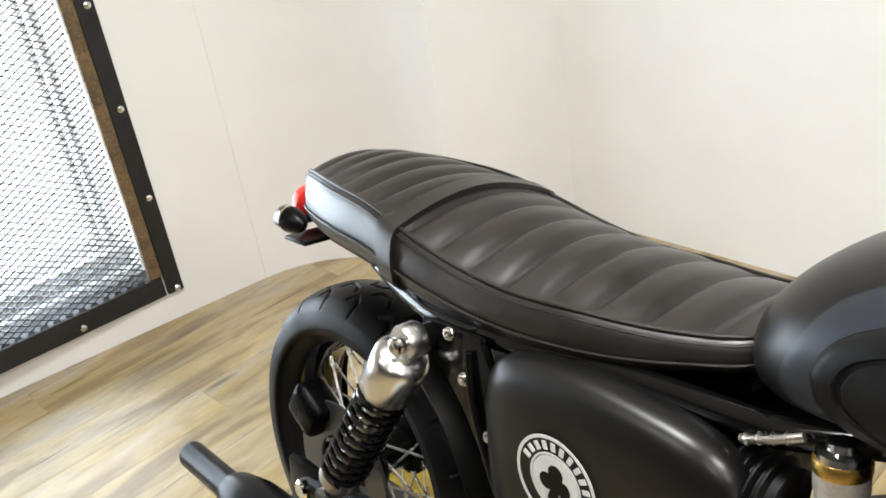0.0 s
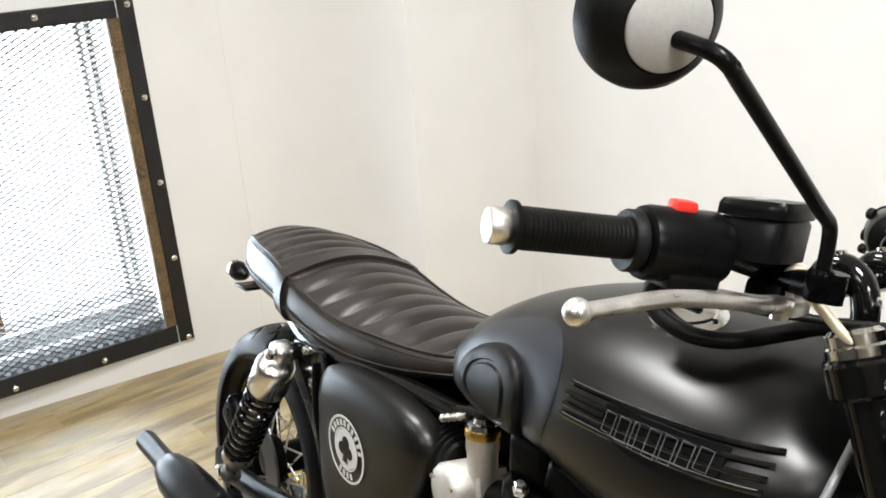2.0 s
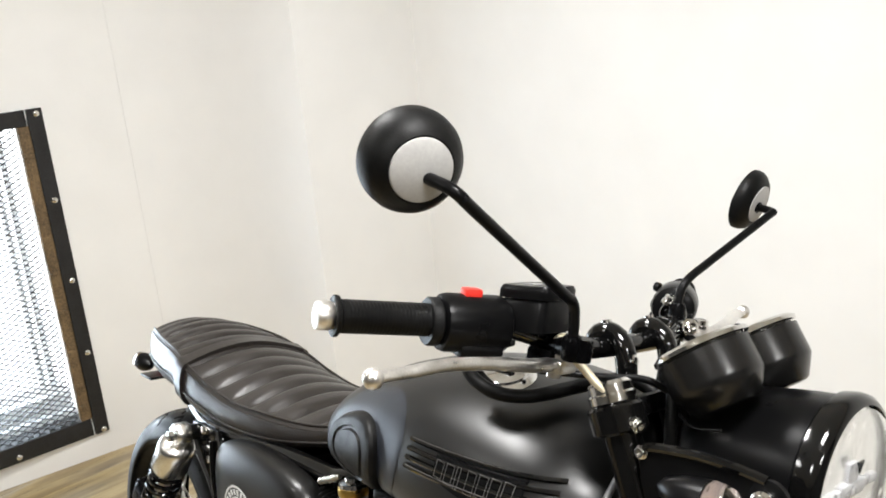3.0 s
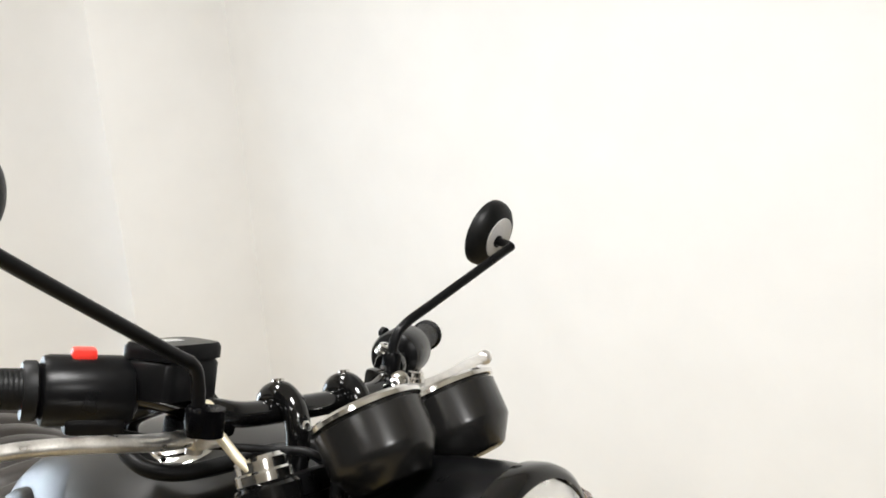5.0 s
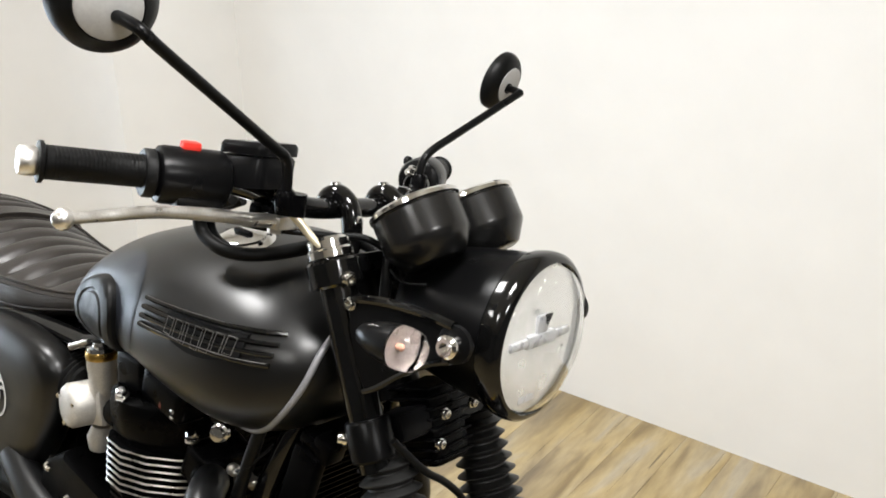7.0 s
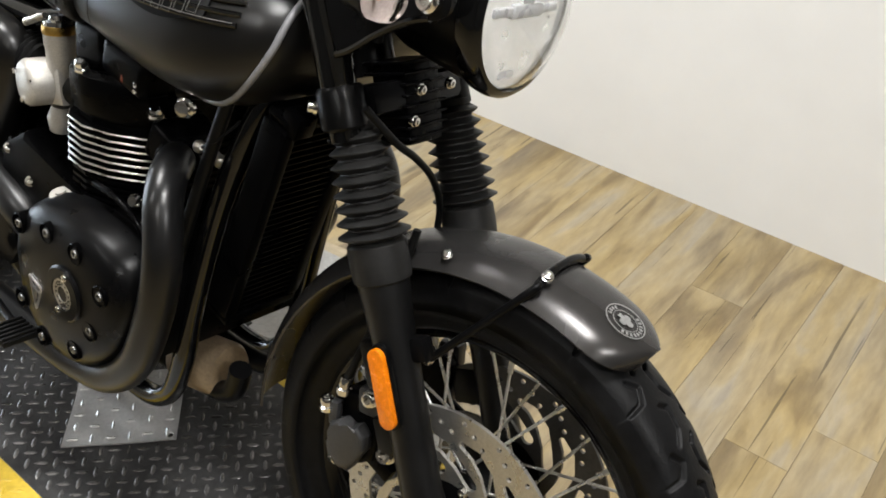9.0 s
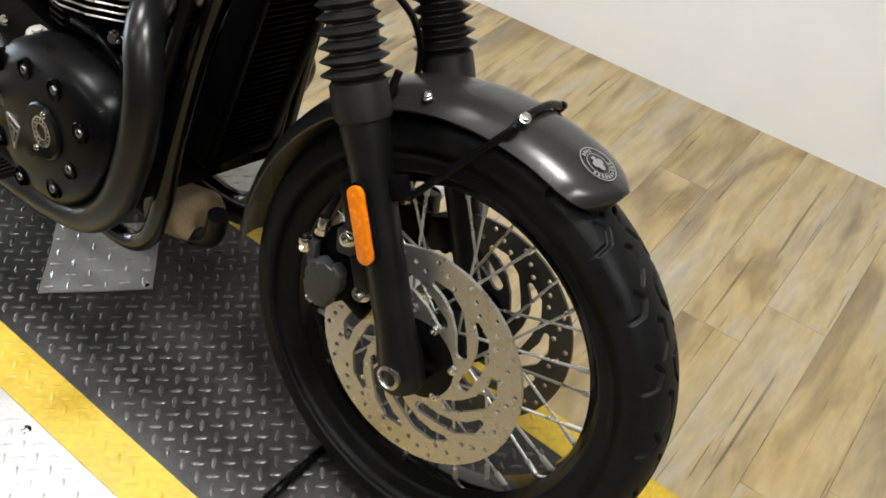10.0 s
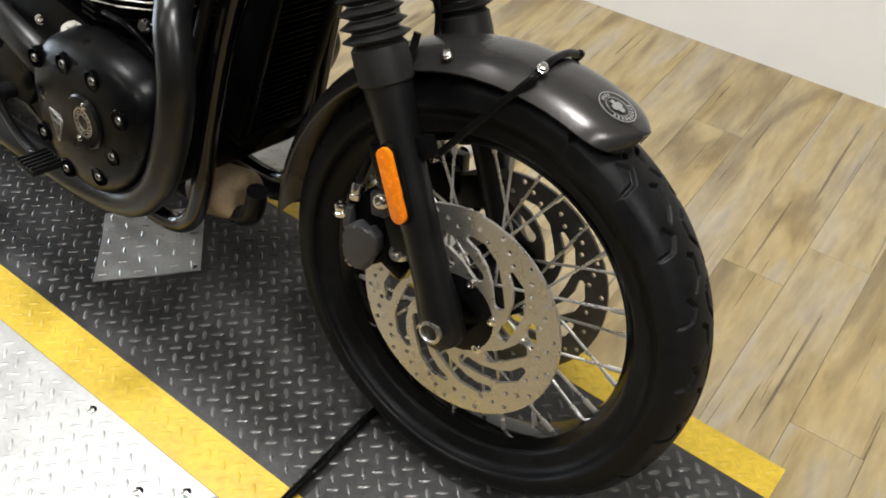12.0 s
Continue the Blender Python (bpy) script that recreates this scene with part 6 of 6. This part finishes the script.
# throttle bodies dressed as carburettors
for s in (-1, 1):
    bm = bmesh.new()
    lathe(bm, [(0.030, -0.026), (0.034, -0.022), (0.034, 0.014), (0.030, 0.020), (0.026, 0.022)], (0.672, s * 0.150, 0.618), (-0.15, s, 0.0), 32)
    rbox(bm, (0.690, s * 0.118, 0.618), (0.055, 0.05, 0.06), 0.010, (0, -15, 0))
    lathe(bm, [(0.020, -0.075), (0.0205, -0.02), (0.022, -0.016), (0.022, 0.0)], (0.688, s * 0.125, 0.692), (-0.12, 0, 1), 28)
    lathe(bm, [(0.016, -0.02), (0.020, 0.0), (0.014, 0.02)], (0.690, s * 0.125, 0.565), (0.1, 0, 1), 20)
    carb = part("throttle_body", bm, carb_grey, bike, "cast alloy throttle body shaped like a carburettor")
    bm = bmesh.new()
    lathe(bm, [(0.0225, 0.0), (0.0232, 0.002), (0.0232, 0.010), (0.0225, 0.012)], (0.688, s * 0.125, 0.692), (-0.12, 0, 1), 28)
    part("brass_ring", bm, brass, carb, "brass collar")
    bm = bmesh.new()
    lathe(bm, [(0.0215, 0.012), (0.021, 0.018), (0.013, 0.020), (0.012, 0.026), (0.001, 0.027)], (0.688, s * 0.125, 0.692), (-0.12, 0, 1), 12)
    part("knurled_cap", bm, chrome, carb)
    for k in range(3):
        bm = bmesh.new()
        a = 2 * math.pi * k / 3 + 0.5
        lathe(bm, [(0.004, 0), (0.004, 0.004)], (0.672 + 0.024 * math.cos(a), s * 0.171, 0.618 + 0.024 * math.sin(a)), (0, s, 0), 8)
        part("cover_screw", bm, chrome, carb)
    bm = bmesh.new()
    tube(bm, [(0.715, s * 0.115, 0.615), (0.745, s * 0.11, 0.625), (0.775, s * 0.10, 0.635)], 0.024, 16, 4)
    part("inlet_stub", bm, rubber, bike)
    bm = bmesh.new()
    lathe(bm, [(0.038, 0), (0.038, 0.06)], (0.585, s * 0.115, 0.625), (1, 0, 0), 24)
    boot = part("intake_boot", bm, rubber, bike, "ribbed black rubber intake boot")
    for k in range(4):
        bm = bmesh.new()
        lathe(bm, [(0.037, -0.005), (0.044, -0.001), (0.044, 0.001), (0.037, 0.005)], (0.632 - 0.011 * k, s * 0.115, 0.625), (1, 0, 0), 24)
        part("boot_rib", bm, rubber, boot)

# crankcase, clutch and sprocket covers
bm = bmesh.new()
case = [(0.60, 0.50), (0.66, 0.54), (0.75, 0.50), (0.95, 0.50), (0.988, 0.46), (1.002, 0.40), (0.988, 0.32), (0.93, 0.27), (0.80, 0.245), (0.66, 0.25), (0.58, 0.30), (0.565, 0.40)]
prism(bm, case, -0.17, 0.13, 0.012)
part("crankcase", bm, shade_black, bike, "black crankcase")
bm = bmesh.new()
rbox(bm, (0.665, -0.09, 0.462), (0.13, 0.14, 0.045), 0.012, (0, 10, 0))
casting = part("breather_cover", bm, shade_black, bike, "black finned casting behind the engine cover")
for k in range(6):
    bm = bmesh.new()
    rbox(bm, (0.655 + 0.008 * k, -0.165 + 0.024 * k, 0.486), (0.095, 0.006, 0.030), 0.002, (0, 14, 0))
    part("casting_fin", bm, cover_black, casting)
for x, y, z in ((0.612, -0.166, 0.492), (0.676, -0.168, 0.464)):
    bm = bmesh.new()
    bolt(bm, (x, y, z), (0.5, -0.6, 0.6), 0.007, 0.008)
    part("casting_bolt", bm, chrome, casting)
bm = bmesh.new()
tube(bm, [(0.480, -0.160, 0.455), (0.570, -0.170, 0.431), (0.660, -0.172, 0.408), (0.735, -0.165, 0.370)], [0.024, 0.029, 0.030, 0.026], 20, 6)
part("case_tube", bm, pipe_black, bike, "satin black round casting beside the engine cover")
for s in (-1, 1):
    cover = [(0.722, 0.400), (0.735, 0.450), (0.775, 0.490), (0.835, 0.507), (0.90, 0.515), (0.955, 0.511), (1.0, 0.490), (1.018, 0.450), (1.008, 0.400), (0.975, 0.335), (0.92, 0.285), (0.855, 0.262), (0.79, 0.272), (0.742, 0.315)]
    cc = (0.875, 0.395)
    small = 1.0 if s < 0 else 0.62
    ring0 = [(cc[0] + (p.x - cc[0]) * small - 0.05 * (1 - small), cc[1] + (p.z - cc[1]) * small) for p in spline([(x, 0, z) for x, z in cover + cover[:1]], 4)[:-1]]
    bm = bmesh.new()
    rings = []
    for g, y in ((1.02, 0.165), (1.02, 0.180), (1.0, 0.190), (0.975, 0.206), (0.93, 0.219), (0.86, 0.2275), (0.74, 0.233), (0.55, 0.2365), (0.3, 0.2385), (0.03, 0.239)):
        rings.append([(cc[0] + (x - cc[0]) * g, s * y, cc[1] + (z - cc[1]) * g) for x, z in ring0])
    loft(bm, rings)
    cov = part("engine_cover", bm, cover_black, bike, "satin black engine side cover with bolts")
    if s > 0:
        continue
    for x, z in ((0.767, 0.455), (0.841, 0.475), (0.912, 0.478), (0.970, 0.443), (0.946, 0.374), (0.906, 0.320), (0.82, 0.292), (0.765, 0.33)):
        # the well's inner shade is painted in with the darker black
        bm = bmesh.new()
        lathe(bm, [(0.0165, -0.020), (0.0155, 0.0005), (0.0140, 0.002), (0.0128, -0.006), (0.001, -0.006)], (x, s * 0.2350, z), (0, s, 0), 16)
        part("bolt_well", bm, shade_black, cov)
        bm = bmesh.new()
        lathe(bm, [(0.0068, -0.007), (0.0068, -0.001), (0.0058, 0.001), (0.0036, 0.001), (0.0036, -0.003)], (x, s * 0.2362, z), (0, s, 0), 12)
        part("cover_bolt", bm, surface("dull_bolt_steel", (0.20, 0.20, 0.195), 0.35, 0.9, 0.15, 60), cov)
    bx, bz = 0.892, 0.407
    bm = bmesh.new()
    lathe(bm, [(0.041, -0.002), (0.041, 0.004), (0.038, 0.007), (0.024, 0.0075), (0.023, 0.005), (0.001, 0.005)], (bx, s * 0.2365, bz), (0, s, 0), 40)
    badge = part("cover_badge", bm, satin_black, cov)
    bm = bmesh.new()
    for r0, r1 in ((0.0195, 0.0225), (0.0115, 0.0130)):
        lathe(bm, [(r0, 0.0045), (r1, 0.0045), (r1, 0.0065), (r0, 0.0065)], (bx, s * 0.2365, bz), (0, s, 0), 36, closed=True)
    for k in range(14):
        a = 2 * math.pi * k / 14
        lathe(bm, [(0.0018, 0.0045), (0.0018, 0.0062)], (bx + 0.0162 * math.cos(a), s * 0.2365, bz + 0.0162 * math.sin(a)), (0, s, 0), 6)
    part("badge_print", bm, steel, badge, "silver ring print")
    for a in (1.3, 4.4):
        bm = bmesh.new()
        bolt(bm, (bx + 0.031 * math.cos(a), s * 0.2435, bz + 0.031 * math.sin(a)), (0, s, 0), 0.004, 0.003)
        part("badge_screw", bm, chrome, badge)
    bm = bmesh.new()
    tri = [(0.798, 0.388), (0.830, 0.380), (0.815, 0.340)]
    for k in range(3):
        (ax, az), (ex, ez) = tri[k], tri[(k + 1) % 3]
        rod(bm, (ax, s * 0.2385, az), (ex, s * 0.2385, ez), 0.0019, 6)
    rod(bm, (0.806, s * 0.2385, 0.374), (0.824, s * 0.2385, 0.369), 0.0016, 6)
    rod(bm, (0.8145, s * 0.2385, 0.371), (0.8145, s * 0.2385, 0.356), 0.0018, 6)
    part("triangle_mark", bm, alloy, cov, "silver triangle outline")
bm = bmesh.new()
lathe(bm, [(0.017, -0.02), (0.017, 0.002), (0.0155, 0.005), (0.008, 0.006), (0.007, 0.009), (0.001, 0.0095)], (0.784, -0.180, 0.492), (0, -0.25, 0.95), 28)
part("oil_filler_cap", bm, carb_grey, bike, "dull grey oil filler cap")
for x, y, z in ((0.985, -0.172, 0.545), (1.015, -0.172, 0.500), (0.955, -0.172, 0.560), (0.957, -0.188, 0.352), (0.925, -0.190, 0.302)):
    bm = bmesh.new()
    lathe(bm, [(0.010, 0), (0.010, 0.006), (0.007, 0.010), (0.004, 0.010)], (x, y, z), (0.2, -0.9, 0.3), 10)
    part("case_bolt", bm, chrome, bike)
bm = bmesh.new()
tube(bm, [(0.86, -0.175, 0.545), (0.92, -0.178, 0.548), (0.965, -0.176, 0.530), (0.99, -0.172, 0.50)], 0.0045, 10, 5)
part("oil_pipe", bm, engine_black, bike)
bm = bmesh.new()
lathe(bm, [(0.020, -0.062), (0.040, -0.056), (0.045, -0.045), (0.045, 0.036), (0.040, 0.044), (0.020, 0.048)], (0.955, -0.035, 0.238), (1, 0.1, 0.22), 32)
part("oil_filter", bm, surface("tan_metal", (0.27, 0.20, 0.125), 0.45, 0.15, 0.2, 25), bike, "tan metal oil filter under the engine")
bm = bmesh.new()
tube(bm, [(1.055, -0.06, 0.30), (1.035, -0.055, 0.245), (0.97, -0.05, 0.215), (0.86, -0.05, 0.205)], 0.017, 14, 6)
tube(bm, [(1.055, 0.06, 0.30), (1.035, 0.055, 0.245), (0.97, 0.05, 0.215), (0.86, 0.05, 0.205)], 0.017, 14, 6)
part("bash_rail", bm, satin_black, bike)

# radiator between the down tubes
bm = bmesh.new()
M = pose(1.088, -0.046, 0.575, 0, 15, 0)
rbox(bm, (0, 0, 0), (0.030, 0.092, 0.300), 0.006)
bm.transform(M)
rad = part("radiator", bm, shade_black, bike, "black radiator between the frame down tubes")
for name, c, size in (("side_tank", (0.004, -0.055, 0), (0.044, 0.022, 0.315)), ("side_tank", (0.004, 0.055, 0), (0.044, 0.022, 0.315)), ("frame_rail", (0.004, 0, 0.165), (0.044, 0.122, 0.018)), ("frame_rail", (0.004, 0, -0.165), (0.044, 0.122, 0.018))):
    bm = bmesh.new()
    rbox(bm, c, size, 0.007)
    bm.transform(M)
    part(name, bm, shade_black, rad)
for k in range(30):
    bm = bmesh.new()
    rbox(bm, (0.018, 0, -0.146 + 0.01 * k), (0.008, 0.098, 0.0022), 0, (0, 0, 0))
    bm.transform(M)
    part("radiator_fin", bm, shade_black, rad, smooth=False)
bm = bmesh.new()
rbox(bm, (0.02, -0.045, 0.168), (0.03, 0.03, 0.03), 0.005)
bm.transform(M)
part("radiator_cap", bm, shade_black, rad)
bm = bmesh.new()
tube(bm, [(1.055, -0.115, 0.735), (1.02, -0.125, 0.60), (0.97, -0.128, 0.42), (0.945, -0.125, 0.33)], 0.009, 10, 6)
part("coolant_hose", bm, rubber, bike)

# foot pegs, brake pedal, side stand
for s in (-1, 1):
    bm = bmesh.new()
    rod(bm, (0.62, s * 0.20, 0.33), (0.62, s * 0.315, 0.335), 0.014, 14)
    for k in range(6):
        lathe(bm, [(0.014, -0.004), (0.0175, -0.002), (0.0175, 0.002), (0.014, 0.004)], (0.62, s * (0.225 + 0.015 * k), 0.331 + 0.0006 * k), (0, 1, 0.04), 14)
    part("foot_peg", bm, rubber, bike, "black rubber foot peg")
    bm = bmesh.new()
    prism(bm, [(0.60, 0.42), (0.64, 0.42), (0.66, 0.34), (0.63, 0.30), (0.58, 0.30), (0.42, 0.27), (0.40, 0.29), (0.56, 0.36)], s * 0.178 - 0.007, s * 0.178 + 0.007, 0.003)
    part("foot_plate", bm, satin_black, bike)
bm = bmesh.new()
tube(bm, [(0.63, -0.235, 0.33), (0.72, -0.255, 0.315), (0.80, -0.268, 0.318), (0.83, -0.275, 0.325)], 0.007, 10, 5)
pedal = part("brake_pedal", bm, satin_black, bike, "black rear brake pedal")
bm = bmesh.new()
rbox(bm, (0.836, -0.285, 0.328), (0.045, 0.05, 0.010), 0.003)
for k in range(5):
    rbox(bm, (0.818 + 0.009 * k, -0.285, 0.335), (0.003, 0.048, 0.006), 0.001, seg=1)
part("pedal_pad", bm, rubber, pedal)
bm = bmesh.new()
tube(bm, [(0.66, 0.13, 0.25), (0.67, 0.20, 0.12), (0.675, 0.245, 0.052)], [0.013, 0.011, 0.010], 12, 4)
rbox(bm, (0.675, 0.250, 0.048), (0.05, 0.05, 0.008), 0.003, (-10, 0, 0))
part("side_stand", bm, satin_black, bike, "black side stand, folded out")
# small bolts and brackets below the seat
for s in (-1, 1):
    bm = bmesh.new()
    prism(bm, [(0.185, 0.650), (0.285, 0.660), (0.318, 0.600), (0.330, 0.520), (0.372, 0.430), (0.350, 0.420), (0.300, 0.500), (0.262, 0.560), (0.205, 0.610)], s * 0.138, s * 0.146, 0.002)
    gusset = part("frame_gusset", bm, gloss_black, bike, "gloss black frame gusset under the seat")
    bm = bmesh.new()
    tube(bm, [(0.272, s * 0.150, 0.640), (0.285, s * 0.152, 0.570), (0.318, s * 0.150, 0.490), (0.345, s * 0.146, 0.430)], 0.0055, 10, 5)
    part("gusset_rib", bm, gloss_black, gusset)
    for x, z in ((0.236, 0.648), (0.262, 0.600), (0.305, 0.545)):
        bm = bmesh.new()
        bolt(bm, (x, s * 0.147, z), (0.05, s * 0.95, 0.2), 0.0065, 0.006)
        part("gusset_bolt", bm, chrome, gusset)
bm = bmesh.new()
tube(bm, [(0.600, -0.128, 0.680), (0.628, -0.132, 0.694), (0.655, -0.128, 0.708)], 0.0042, 10, 4)
for k in range(4):
    lathe(bm, [(0.0042, -0.002), (0.0062, 0), (0.0042, 0.002)], (0.606 + 0.012 * k, -0.1295, 0.683 + 0.006 * k), (0.9, 0, 0.5), 10)
part("cable_adjuster", bm, steel, bike, "bright threaded cable adjuster")

lay_planks()
